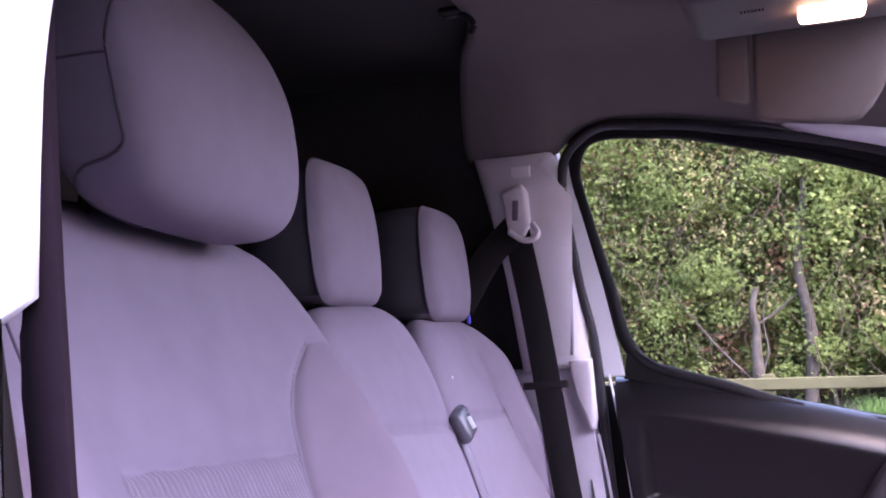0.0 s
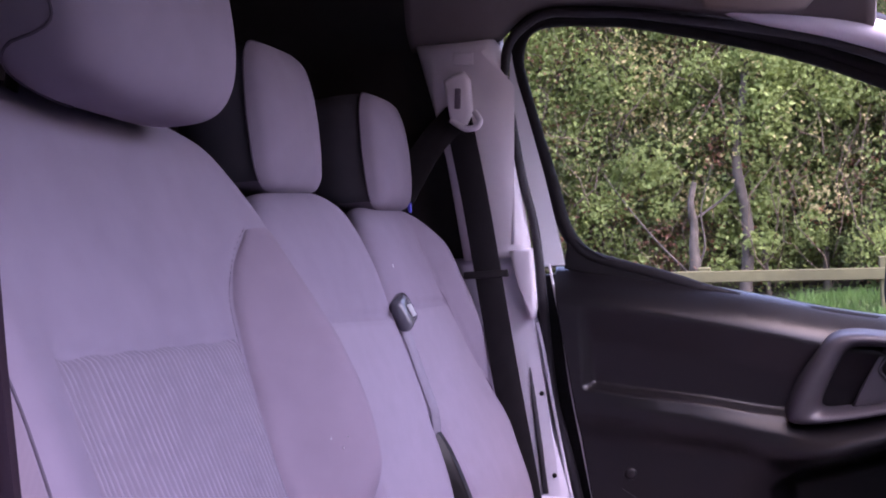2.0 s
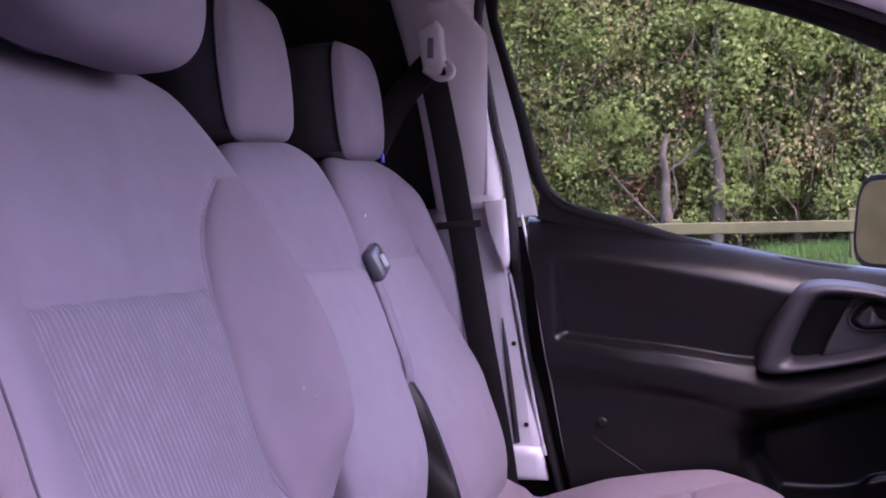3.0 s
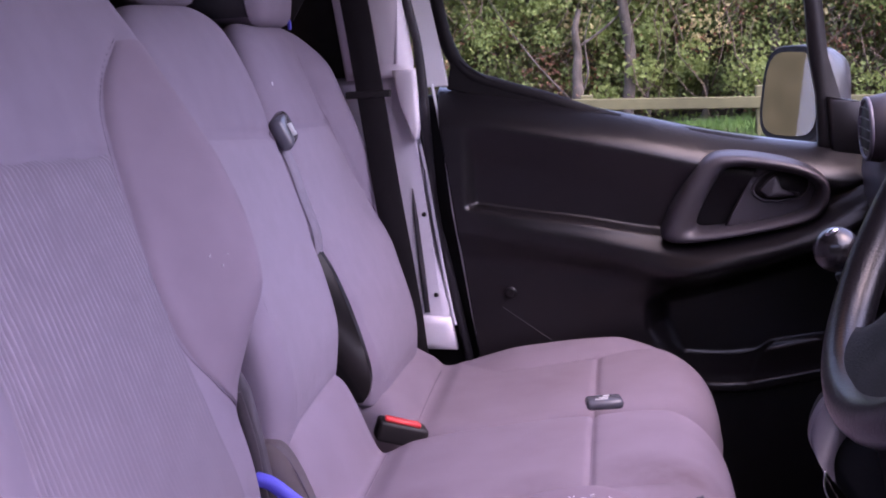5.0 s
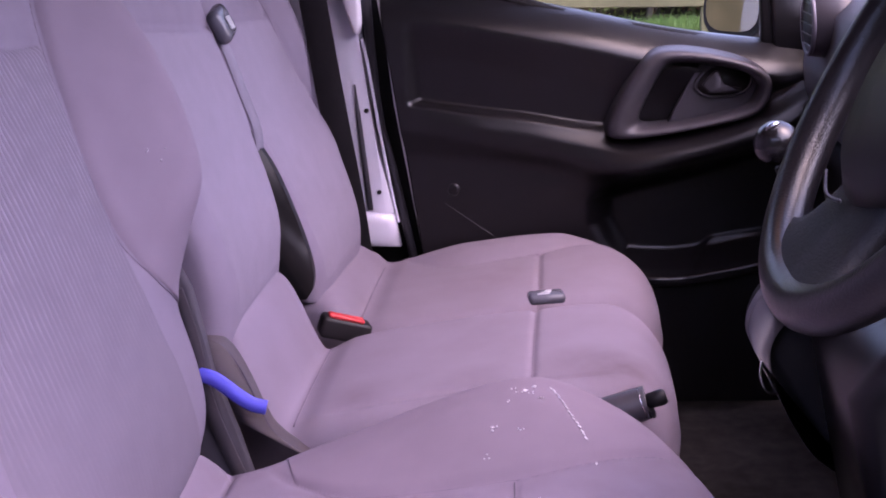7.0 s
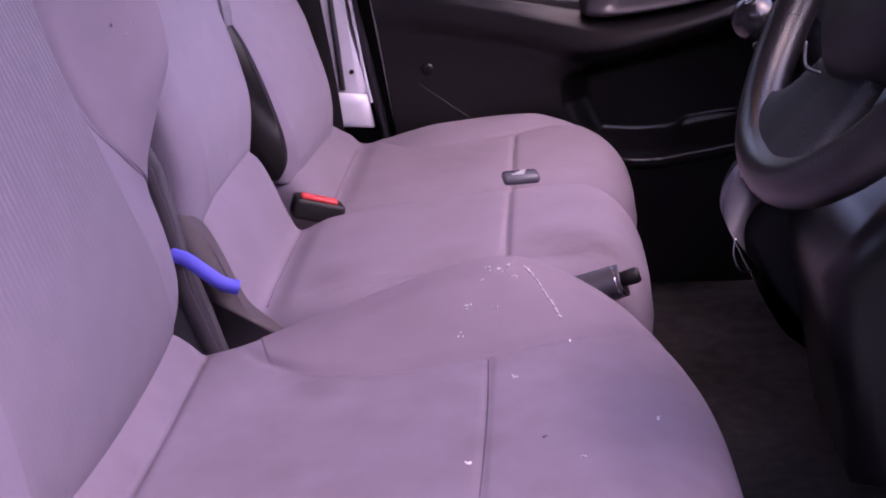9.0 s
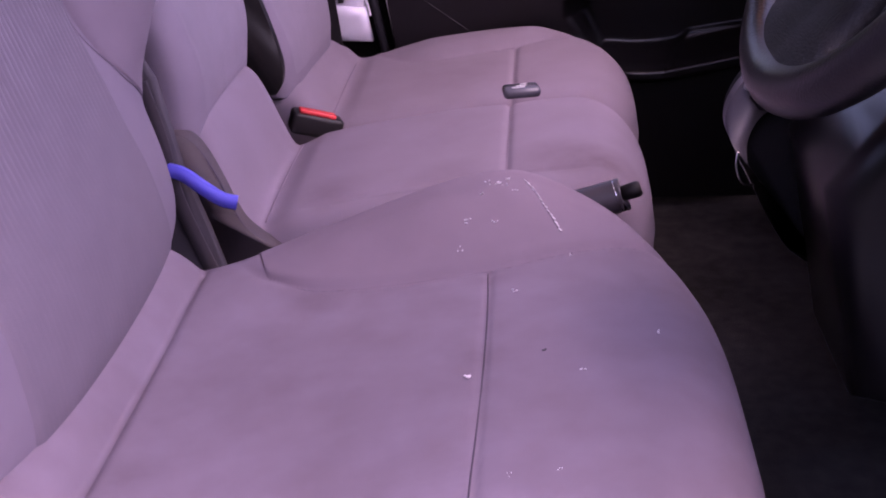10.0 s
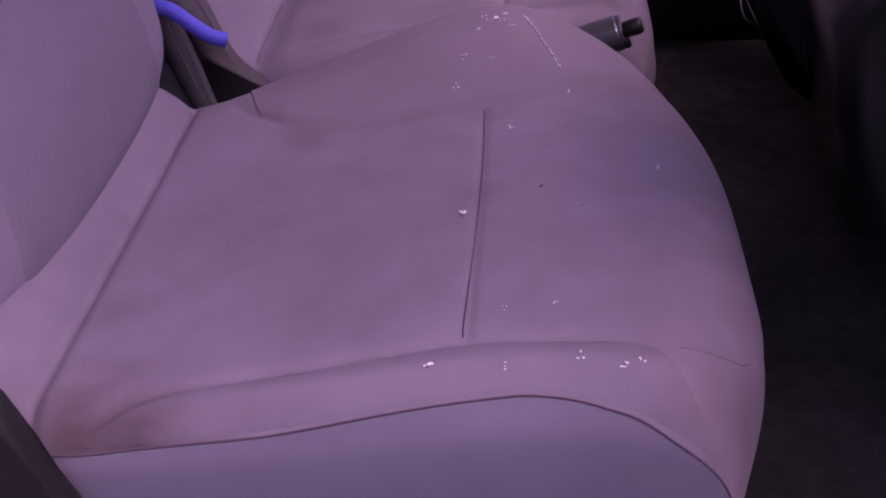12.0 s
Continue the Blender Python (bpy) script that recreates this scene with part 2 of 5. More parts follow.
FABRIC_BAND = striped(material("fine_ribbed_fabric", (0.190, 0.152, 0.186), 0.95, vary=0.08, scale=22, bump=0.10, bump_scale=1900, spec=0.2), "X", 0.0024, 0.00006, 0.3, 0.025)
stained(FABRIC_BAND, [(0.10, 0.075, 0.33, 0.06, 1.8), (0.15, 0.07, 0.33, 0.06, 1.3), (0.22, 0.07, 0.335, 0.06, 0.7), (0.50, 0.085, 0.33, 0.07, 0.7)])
stained(FABRIC_WORN, [(0.465, 0.765, 0.345, 0.06, 1.1), (0.42, 0.79, 0.35, 0.06, 0.7), (0.30, 0.76, 0.34, 0.06, 0.5), (0.16, 0.77, 0.33, 0.05, 0.5), (0.30, 0.92, 0.34, 0.09, 0.3), (0.28, 1.22, 0.32, 0.10, 0.35)])
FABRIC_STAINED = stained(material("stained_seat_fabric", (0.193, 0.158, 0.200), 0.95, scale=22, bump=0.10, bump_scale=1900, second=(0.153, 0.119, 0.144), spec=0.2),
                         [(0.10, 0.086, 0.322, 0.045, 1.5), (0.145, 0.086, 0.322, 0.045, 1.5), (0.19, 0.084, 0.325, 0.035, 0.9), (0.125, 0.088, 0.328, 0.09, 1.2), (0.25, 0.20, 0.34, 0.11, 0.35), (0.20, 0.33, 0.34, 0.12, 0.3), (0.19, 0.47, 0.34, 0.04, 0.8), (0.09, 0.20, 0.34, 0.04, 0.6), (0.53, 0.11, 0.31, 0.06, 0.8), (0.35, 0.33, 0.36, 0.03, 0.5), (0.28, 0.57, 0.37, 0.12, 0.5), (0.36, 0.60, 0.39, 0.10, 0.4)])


# ---- mesh helpers ----
def put(name, bm, mat, parent=None, smooth=True, label=""):
    me = bpy.data.meshes.new(name)
    bmesh.ops.recalc_face_normals(bm, faces=bm.faces)
    for f in bm.faces:
        f.smooth = smooth
    bm.to_mesh(me)
    bm.free()
    me.materials.append(mat)
    ob = new(name, me)
    if parent:
        ob.parent = parent
    if label:
        tagged(ob, label)
    return ob


def part(name, bm, mat, parent, label="", smooth=True):
    return put(name, bm, mat, parent, smooth, label)


def thing(name, label, category, group="", kind=""):
    return tagged(new(name), label, category, group, kind)


def box(size, at=(0, 0, 0), bevel=0.004, turn=(0, 0, 0), segments=2, bm=None):
    bm = bm or bmesh.new()
    made = bmesh.ops.create_cube(bm, size=1.0, matrix=pose(*at, *turn) @ Matrix.Diagonal((*size, 1)))
    if bevel:
        edges = {e for v in made["verts"] for e in v.link_edges}
        bmesh.ops.bevel(bm, geom=list(edges), offset=bevel, segments=segments, affect="EDGES", profile=0.5)
    return bm


def prism(outline, axis, lo, hi, bevel=0.003, segments=2):
    """An outline (two coordinates a corner) pushed along an axis from lo to hi, with softened edges."""
    bm = bmesh.new()

    def spot(a, b, c):
        return {"x": (c, a, b), "y": (a, c, b), "z": (a, b, c)}[axis]

    low = [bm.verts.new(spot(a, b, lo)) for a, b in outline]
    high = [bm.verts.new(spot(a, b, hi)) for a, b in outline]
    bm.faces.new(low), bm.faces.new(high)
    k = len(outline)
    for i in range(k):
        bm.faces.new((low[i], low[(i + 1) % k], high[(i + 1) % k], high[i]))
    if bevel:
        rim = [e for e in bm.edges if (e.verts[0] in low) == (e.verts[1] in low)]
        bmesh.ops.bevel(bm, geom=rim, offset=bevel, segments=segments, affect="EDGES", profile=0.5)
    return bm


def curve(points, steps=12, closed=False):
    """A smooth line through points (Catmull-Rom)."""
    pts = [Vector(p) for p in points]
    k, out = len(pts), []
    for i in range(k if closed else k - 1):
        if closed:
            a, b, c, d = (pts[(i + j - 1) % k] for j in range(4))
        else:
            a, b, c, d = pts[max(i - 1, 0)], pts[i], pts[i + 1], pts[min(i + 2, k - 1)]
        for s in range(steps):
            t = s / steps
            out.append(0.5 * (2 * b + (c - a) * t + (2 * a - 5 * b + 4 * c - d) * t * t + (3 * b - a - 3 * c + d) * t ** 3))
    return out if closed else out + [pts[-1]]


def sweep(points, radius, sides=8, closed=False, flat=1.0, up=(0, 0, 1), bm=None):
    """A tube along points; radius may be a list; flat squeezes it across the direction up."""
    bm = bm or bmesh.new()
    pts = [Vector(p) for p in points]
    k, rings = len(pts), []
    for i, p in enumerate(pts):
        nxt, prv = (pts[(i + 1) % k], pts[i - 1]) if closed else (pts[min(i + 1, k - 1)], pts[max(i - 1, 0)])
        t = (nxt - prv).normalized()
        a = t.cross(Vector(up))
        a = a.normalized() if a.length > 1e-4 else t.orthogonal().normalized()
        b = a.cross(t)
        r = radius[i] if isinstance(radius, (list, tuple)) else radius
        rings.append([bm.verts.new(p + r * (math.cos(q) * a + flat * math.sin(q) * b)) for q in (2 * math.pi * j / sides for j in range(sides))])
    for i in range(k if closed else k - 1):
        one, two = rings[i], rings[(i + 1) % k]
        for j in range(sides):
            bm.faces.new((one[j], one[(j + 1) % sides], two[(j + 1) % sides], two[j]))
    if not closed:
        bm.faces.new(rings[0]), bm.faces.new(rings[-1])
    return bm


def ribbon(points, width, thick, across):
    """A flat band along points; across is the direction of its width."""
    bm, rows = bmesh.new(), []
    pts = [Vector(p) for p in points]
    for i, p in enumerate(pts):
        t = (pts[min(i + 1, len(pts) - 1)] - pts[max(i - 1, 0)]).normalized()
        a = Vector(across)
        a = (a - t * a.dot(t)).normalized()
        b = t.cross(a)
        rows.append([bm.verts.new(p + a * u * width / 2 + b * w * thick / 2) for u, w in ((-1, -0.6), (-0.96, -1), (0.96, -1), (1, -0.6), (1, 0.6), (0.96, 1), (-0.96, 1), (-1, 0.6))])
    for one, two in zip(rows, rows[1:]):
        for j in range(8):
            bm.faces.new((one[j], one[(j + 1) % 8], two[(j + 1) % 8], two[j]))
    bm.faces.new(rows[0]), bm.faces.new(rows[-1])
    return bm


def smoothstep(a, b, x):
    t = min(max((x - a) / (b - a), 0.0), 1.0)
    return t * t * (3 - 2 * t)


def spline(keys, x):
    """A smooth value through (x, value) keys."""
    if x <= keys[0][0]:
        return keys[0][1]
    for i in range(len(keys) - 1):
        if x <= keys[i + 1][0]:
            (x0, y0), (x1, y1) = keys[i], keys[i + 1]
            m0 = (y1 - keys[i - 1][1]) / (x1 - keys[i - 1][0]) if i else (y1 - y0) / (x1 - x0)
            m1 = (keys[i + 2][1] - y0) / (keys[i + 2][0] - x0) if i + 2 < len(keys) else (y1 - y0) / (x1 - x0)
            h, t = x1 - x0, (x - x0) / (x1 - x0)
            return (2 * t**3 - 3 * t**2 + 1) * y0 + (t**3 - 2 * t**2 + t) * h * m0 + (3 * t**2 - 2 * t**3) * y1 + (t**3 - t**2) * h * m1
    return keys[-1][1]


class Pad:
    """An upholstered body lofted along a path in the x-z plane; s is the way along it in metres, y the place across."""

    def __init__(self, path, near, far, front, back, relief=None, ends=(0.05, 0.05), edge=4.0, tilt=None):
        self.tilt = tilt
        pts = curve([(x, 0, z) for x, z in path], 24)
        self.at = [0.0]
        for p, q in zip(pts, pts[1:]):
            self.at.append(self.at[-1] + (q - p).length)
        self.pts, self.length = pts, self.at[-1]
        self.near, self.far, self.front, self.back = near, far, front, back
        self.relief, self.ends, self.edge = relief, ends, edge

    def frame_at(self, s):
        s = min(max(s, 0.0), self.length)
        i = max(j for j in range(len(self.at) - 1) if self.at[j] <= s)
        p, q = self.pts[i], self.pts[i + 1]
        a, b = self.pts[max(i - 4, 0)], self.pts[min(i + 5, len(self.pts) - 1)]
        t = (b - a).normalized()
        return p.lerp(q, (s - self.at[i]) / max(self.at[i + 1] - self.at[i], 1e-9)), Vector((-t.z, 0, t.x))

    def shrink(self, s):
        k = 1.0
        for d, e in ((s, self.ends[0]), (self.length - s, self.ends[1])):
            if e and d < e:
                k *= math.sqrt(max(1 - (1 - d / e) ** 2, 0.0)) * 0.98 + 0.02
        return k

    def span(self, s):
        lo, hi = spline(self.near, s / self.length), spline(self.far, s / self.length)
        k = self.shrink(s)
        trim = (1 - k) * min(self.ends[0] or 0.05, 0.06)
        return lo + trim, hi - trim, k

    def spot(self, y, s, lift=0.0):
        """A place on the front."""
        lo, hi, k = self.span(s)
        yy = min(max((2 * y - lo - hi) / (hi - lo), -1), 1)
        p, n = self.frame_at(s)
        d = spline(self.front, s / self.length) * k * (1 - abs(yy) ** self.edge) ** 0.5
        if self.relief:
            d += self.relief(y, s, yy) * k
        return p + n * (d + lift) + Vector((0, y, self.rise(y, s)))

    def rise(self, y, s):
        """How far the head of the pad leans up or down across its width."""
        return spline(self.tilt, y) * smoothstep(0.30, 0.02, s) if self.tilt else 0.0

    def mesh(self, along=90, across=90, behind=16):
        bm, rows = bmesh.new(), []
        for i in range(along + 1):
            s = self.length * (0.5 - 0.5 * math.cos(math.pi * i / along) if self.ends[0] and self.ends[1] else i / along)
            s = 0.5 * s + 0.5 * self.length * i / along
            lo, hi, k = self.span(s)
            p, n = self.frame_at(s)
            ring = []
            for j in range(across + 1):
                u = -1 + 2 * j / across
                yy = 0.55 * u + 0.45 * math.sin(math.pi / 2 * u)
                ring.append(bm.verts.new(self.spot(lo + (yy + 1) / 2 * (hi - lo), s)))
            for j in range(1, behind):
                yy = math.cos(math.pi * j / behind)
                d = -spline(self.back, s / self.length) * k * (1 - abs(yy) ** 4) ** 0.5
                y = lo + (yy + 1) / 2 * (hi - lo)
                ring.append(bm.verts.new(p + n * d + Vector((0, y, self.rise(y, s)))))
            rows.append(ring)
        m = len(rows[0])
        for one, two in zip(rows, rows[1:]):
            for j in range(m):
                bm.faces.new((one[j], one[(j + 1) % m], two[(j + 1) % m], two[j]))
        bm.faces.new(rows[0]), bm.faces.new(rows[-1])
        return bm

    def seam(self, ys, radius=0.0012, lift=0.0):
        """A thread along (y, s) places."""
        line = curve([(y, s, 0) for y, s in ys], 10)
        return sweep([self.spot(p.x, p.y, lift) for p in line], radius, 6)

    def patch(self, near, far, s0, s1, lift=0.002, along=60, across=60, slant=0.0, rim_lift=-0.0006):
        """A second skin over part of the front; near and far are keys over 0..1 of the way."""
        bm, rows = bmesh.new(), []
        for i in range(along + 1):
            t = i / along
            s = s0 + (s1 - s0) * t
            lo, hi = spline(near, t), spline(far, t)
            row = []
            for j in range(across + 1):
                y = lo + (hi - lo) * j / across
                rim = min(1.0, 50 * min(t, 1 - t), 50 * min(j, across - j) / across)
                row.append(bm.verts.new(self.spot(y, s + slant * (1 - t) * j / across, lift * rim + rim_lift)))
            rows.append(row)
        for one, two in zip(rows, rows[1:]):
            for j in range(across):
                bm.faces.new((one[j], one[j + 1], two[j + 1], two[j]))
        return bm


class Cushion:
    """A seat cushion over its plan: a padded top with rounded edges and a skirt down to the seat frame."""

    def __init__(self, profile, back, front, bow, near, far, relief, low=0.16, edge=0.045, nose=0.07, corner=0.0, piped=None):
        self.corner, self.piped = corner, piped
        self.profile, self.back, self.front, self.bow, self.near, self.far = profile, back, front, bow, near, far
        self.relief, self.low, self.edge, self.nose = relief, low, edge, nose

    def nose_at(self, y):
        mid, half, deep = self.bow
        return self.front - deep * abs((y - mid) / half) ** 3.5 - self.corner * smoothstep(mid - 0.06, mid - 0.22, y)

    def spot(self, y, x, lift=0.0):
        lo, hi = spline(self.near, x), spline(self.far, x)
        yy = (2 * y - lo - hi) / (hi - lo)
        z = spline(self.profile, x) + self.relief(y, x, yy) + lift
        for d, r in ((self.nose_at(y) - x, self.nose), (y - lo, self.edge), (hi - y, self.edge)):
            if d < r:
                z -= r - math.sqrt(max(r * r - (r - d) ** 2, 0.0))
        return Vector((x, y, z))

    def mesh(self, along=140, across=130, skirt=6, cut=0, side=False):
        """With a cut, only the near side up to that column, or only the rest."""
        near_faces = set()
        bm, rows = bmesh.new(), []
        for i in range(along + 1):
            row, a = [], i / along
            a = 0.35 * a + 0.65 * math.sin(math.pi / 2 * a)
            for j in range(across + 1):
                b = -1 + 2 * j / across
                b = 0.4 * b + 0.6 * math.sin(math.pi / 2 * b)
                x = self.back + a * (self.front - self.back)
                for _ in range(3):
                    lo, hi = spline(self.near, x), spline(self.far, x)
                    f = (b + 1) / 2
                    if self.piped and cut:
                        b0 = -1 + 2 * cut / across
                        f0 = (0.4 * b0 + 0.6 * math.sin(math.pi / 2 * b0) + 1) / 2
                        w = spline(self.piped, x) / (hi - lo)
                        f = f * w / f0 if f < f0 else w + (f - f0) * (1 - w) / (1 - f0)
                    y = lo + f * (hi - lo)
                    x = self.back + a * (self.nose_at(y) - self.back)
                row.append(bm.verts.new(self.spot(y, x)))
            rows.append(row)
        for one, two in zip(rows, rows[1:]):
            for j in range(across):
                f = bm.faces.new((one[j], one[j + 1], two[j + 1], two[j]))
                if j < cut:
                    near_faces.add(f)
        edge_line = [r[cut].co.copy() for r in rows]
        ring = [r[0] for r in rows] + rows[-1][1:] + [r[-1] for r in rows[-2::-1]] + rows[0][-2:0:-1]
        mid = Vector(((self.back + self.front) / 2, self.bow[0], 0))
        top = [v.co.copy() for v in ring]
        for k in range(1, skirt + 1):
            t = k / skirt
            puff = 0.006 * math.sin(math.pi * min(t * 1.3, 1)) - 0.045 * t * t
            nxt = []
            for p in top:
                out = Vector((p.x - mid.x, (p.y - mid.y) * 0.8, 0)).normalized()
                nxt.append(bm.verts.new(Vector((p.x, p.y, p.z + (self.low - p.z) * t)) + out * puff))
            for q in range(len(ring)):
                f = bm.faces.new((ring[q], ring[(q + 1) % len(ring)], nxt[(q + 1) % len(ring)], nxt[q]))
                if q < along + cut:
                    near_faces.add(f)
            ring = nxt
        bm.faces.new(ring)
        if cut:
            self.edge_line = edge_line
            bmesh.ops.delete(bm, geom=[f for f in bm.faces if (f in near_faces) != side], context="FACES")
        return bm

    def patch(self, near, far, x0, x1, lift=0.0012, along=140, across=40):
        """A sewn panel over part of the top; near and far give its borders at x."""
        bm, rows = bmesh.new(), []
        for i in range(along + 1):
            x = x0 + (x1 - x0) * i / along
            lo, hi = near(x), far(x)
            rim = [min(1.0, 40 * min(i, along - i) / along, 20 * min(j, across - j) / across) for j in range(across + 1)]
            rows.append([bm.verts.new(self.spot(lo + (hi - lo) * j / across, x, 0.0003 + lift * rim[j])) for j in range(across + 1)])
        for one, two in zip(rows, rows[1:]):
            for j in range(across):
                bm.faces.new((one[j], one[j + 1], two[j + 1], two[j]))
        return bm

    def seam(self, places, radius=0.0007, lift=0.0001):
        """A thread along (y, x) places."""
        line = curve([(y, x, 0) for y, x in places], 10)
        return sweep([self.spot(p.x, p.y, lift) for p in line], radius, 6)


def notch(d, depth=0.005, width=0.005):
    return -depth * math.exp(-((d / width) ** 2))


def crease(d, depth=0.004, width=0.0035, soft=0.018):
    """A sewn seam: a narrow groove with the padding falling away to it on both sides."""
    return -depth * math.exp(-((d / width) ** 2)) - 0.7 * depth * math.exp(-abs(d) / soft)


# ---- ground and van shell ----
GROUND = -0.45


def sheet(name, x0, x1, y0, y1, z, mat, label, category):
    bm = bmesh.new()
    bm.faces.new([bm.verts.new(p) for p in ((x0, y0, z), (x1, y0, z), (x1, y1, z), (x0, y1, z))])
    return tagged(put(name, bm, mat, smooth=False), label, category, kind="structure")


sheet("ground", -600, 600, -600, 600, GROUND, ASPHALT, "worn grey asphalt of a parking place", "ground")
wall_green = material("clipped_hedge", (0.05, 0.07, 0.025), 0.95, vary=0.3, scale=4, bump=0.8, bump_scale=20, spec=0.1)
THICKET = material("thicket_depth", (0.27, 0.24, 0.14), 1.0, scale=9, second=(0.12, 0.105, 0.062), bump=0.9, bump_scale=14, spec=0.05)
sheet("verge", -40, 60, 8.6, 40, GROUND + 0.012, SOIL, "leaf-littered soil under the hedge", "verge")


def wall(name, size, at, mat, label, category="van body", bevel=0.004, turn=(0, 0, 0)):
    return tagged(put(name, box(size, at, bevel, turn), mat, smooth=False), label, category, kind="structure")


# Unseen wall added behind the camera to hold back low side light.
wall("light_block_hedge", (60, 1.2, 4.8), (4, -7.5, 1.9), wall_green, "unseen hedge-green wall added to cut low side light", "hedge", 0.1)
HEDGE_DIM = material("brown_hedge", (0.075, 0.066, 0.036), 1.0, scale=2.2, second=(0.026, 0.025, 0.013), bump=0.9, bump_scale=8, spec=0.05)
wall("hedge_rear", (1.2, 22, 5.0), (-17, 4.0, 2.0), HEDGE_DIM, "tall brownish hedge at the end of the parking place", "hedge", 0.1)
wall("floor", (2.0, 1.64, 0.06), (0.30, 0.76, -0.03), CARPET, "dark carpeted cabin floor", "floor")
wall("bulkhead", (0.03, 1.62, 1.45), (-0.62, 0.75, 0.66), BULKHEAD, "dark bulkhead behind the seats", "bulkhead")
wall("wall_far", (0.62, 0.04, 1.50), (-0.35, 1.50, 0.65), BULKHEAD, "dark lining behind the passenger pillar", "van side")
wall("wall_near", (0.56, 0.04, 1.40), (-0.36, 0.06, 0.60), BULKHEAD, "dark lining behind the driver pillar", "van side")
wall("pillar_outer", (0.16, 0.03, 0.62), (-0.035, 1.535, 1.02), PAINT, "white painted outer door pillar", "pillar")
wall("body_side", (3.2, 0.03, 1.55), (-1.62, 1.62, 0.45), PAINT, "white painted outer side of the van", "van body", 0.01)
wall("roof_panel", (1.36, 1.72, 0.03), (-0.06, 0.75, 1.36), PAINT, "white painted van roof", "roof", 0.01)
wall("cargo_roof", (0.80, 1.62, 0.03), (-0.255, 0.75, 1.327), BULKHEAD, "dark lining over the cargo space", "ceiling")
wall("firewall", (0.04, 1.50, 0.75), (1.25, 0.72, 0.30), BULKHEAD, "dark firewall behind the dashboard", "bulkhead")
wall("sill_near", (1.5, 0.10, 0.16), (0.55, 0.0, -0.06), PAINT, "white painted driver door sill", "door sill", 0.015)


def headliner():
    bm, rows = bmesh.new(), []
    for i in range(49):
        row = []
        for j in range(41):
            t = j / 40
            y = 1.475 - 1.50 * t
            rear = spline([(0.7, 0.062), (0.9, 0.050), (0.995, 0.036), (1.25, -0.048), (1.40, -0.09), (1.475, -0.10)], y)
            x = rear + (0.64 - rear) * i / 48
            edge = spline([(-0.10, 1.145), (0.045, 1.145), (0.07, 1.165), (0.10, 1.187), (0.15, 1.196), (0.309, 1.175), (0.58, 1.105), (0.70, 1.06)], x)
            d = min(t, 1 - t) * 1.5
            top = 1.275 - 0.10 * max(x - 0.55, 0)
            z = top - (top - edge) * (1 - smoothstep(0.0, 0.30, d)) ** 1.4
            row.append(bm.verts.new((x, y, z)))
        rows.append(row)
    for one, two in zip(rows, rows[1:]):
        for j in range(40):
            bm.faces.new((one[j], one[j + 1], two[j + 1], two[j]))
    ob = put("ceiling", bm, LINING)
    m = ob.modifiers.new("thick", "SOLIDIFY")
    m.thickness, m.offset = 0.02, 1
    return tagged(ob, "grey felt headliner curving down to the door", "ceiling", kind="structure")


headliner()
tagged(put("roof_rail", sweep(curve([(-0.30, 1.53, 1.22), (0.05, 1.53, 1.22), (0.15, 1.53, 1.235), (0.36, 1.53, 1.20), (0.60, 1.53, 1.125), (0.92, 1.53, 0.97)], 8), 0.035, 10), BLACK), "dark roof rail over the passenger door", "roof rail", kind="structure")
wall("body_side_near", (3.0, 0.03, 1.55), (-1.62, -0.02, 0.45), PAINT, "white painted outer side of the van", "van body", 0.01)
wall("cargo_back", (0.03, 1.62, 1.55), (-3.2, 0.80, 0.45), PAINT, "white painted rear of the van", "van body", 0.01)
wall("cargo_floor", (2.6, 1.62, 0.06), (-1.93, 0.80, -0.03), BULKHEAD, "dark floor of the cargo space", "floor", 0.01)
wall("bonnet", (0.75, 1.58, 0.50), (1.66, 0.78, 0.32), PAINT, "white painted van bonnet", "van body", 0.08, (0, 7, 0))
wall("cargo_top", (2.6, 1.66, 0.03), (-1.95, 0.80, 1.30), PAINT, "white painted roof of the cargo space", "roof", 0.01)

bm = bmesh.new()
bm.faces.new([bm.verts.new(p) for p in ((0.63, 0.02, 1.345), (0.63, 1.52, 1.345), (1.28, 1.50, 0.80), (1.28, 0.04, 0.80))])
tagged(put("windscreen", bm, SCREEN, smooth=False), "tinted windscreen over the dashboard", "windscreen", kind="structure")

# ---- driver seat ----
def back_seam(s):
    return spline([(0.20, 0.67), (0.225, 0.63), (0.255, 0.593), (0.283, 0.571), (0.34, 0.551), (0.407, 0.535), (0.47, 0.524), (0.54, 0.528), (0.575, 0.550), (0.60, 0.583), (0.625, 0.632)], s)


def driver_relief(y, s, yy):
    wing = spline([(0.0, 0.0), (0.12, 0.005), (0.24, 0.035), (0.38, 0.068), (0.50, 0.068), (0.555, 0.036), (0.60, 0.010), (0.64, 0.0), (0.8, 0.0)], s)
    d = wing * smoothstep(0.38, 0.85, yy) + 0.03 * smoothstep(0.10, 0.35, s) * smoothstep(0.70, 0.45, s) * smoothstep(-0.55, -0.9, yy)
    d += 0.012 * math.cos(yy * 1.5) * smoothstep(0.2, 0.5, s)
    if 0.21 < s < 0.62:
        d += crease(y - back_seam(s), 0.0042, 0.007, 0.016) * smoothstep(0.21, 0.25, s) * smoothstep(0.58, 0.50, s)
    if 0.235 < y < back_seam(s):
        d += crease(s - 0.300 - 0.1 * (y - 0.235), 0.0035, 0.004, 0.010) * smoothstep(0.0, 0.02, back_seam(s) - y) * smoothstep(0.235, 0.255, y)
    return d


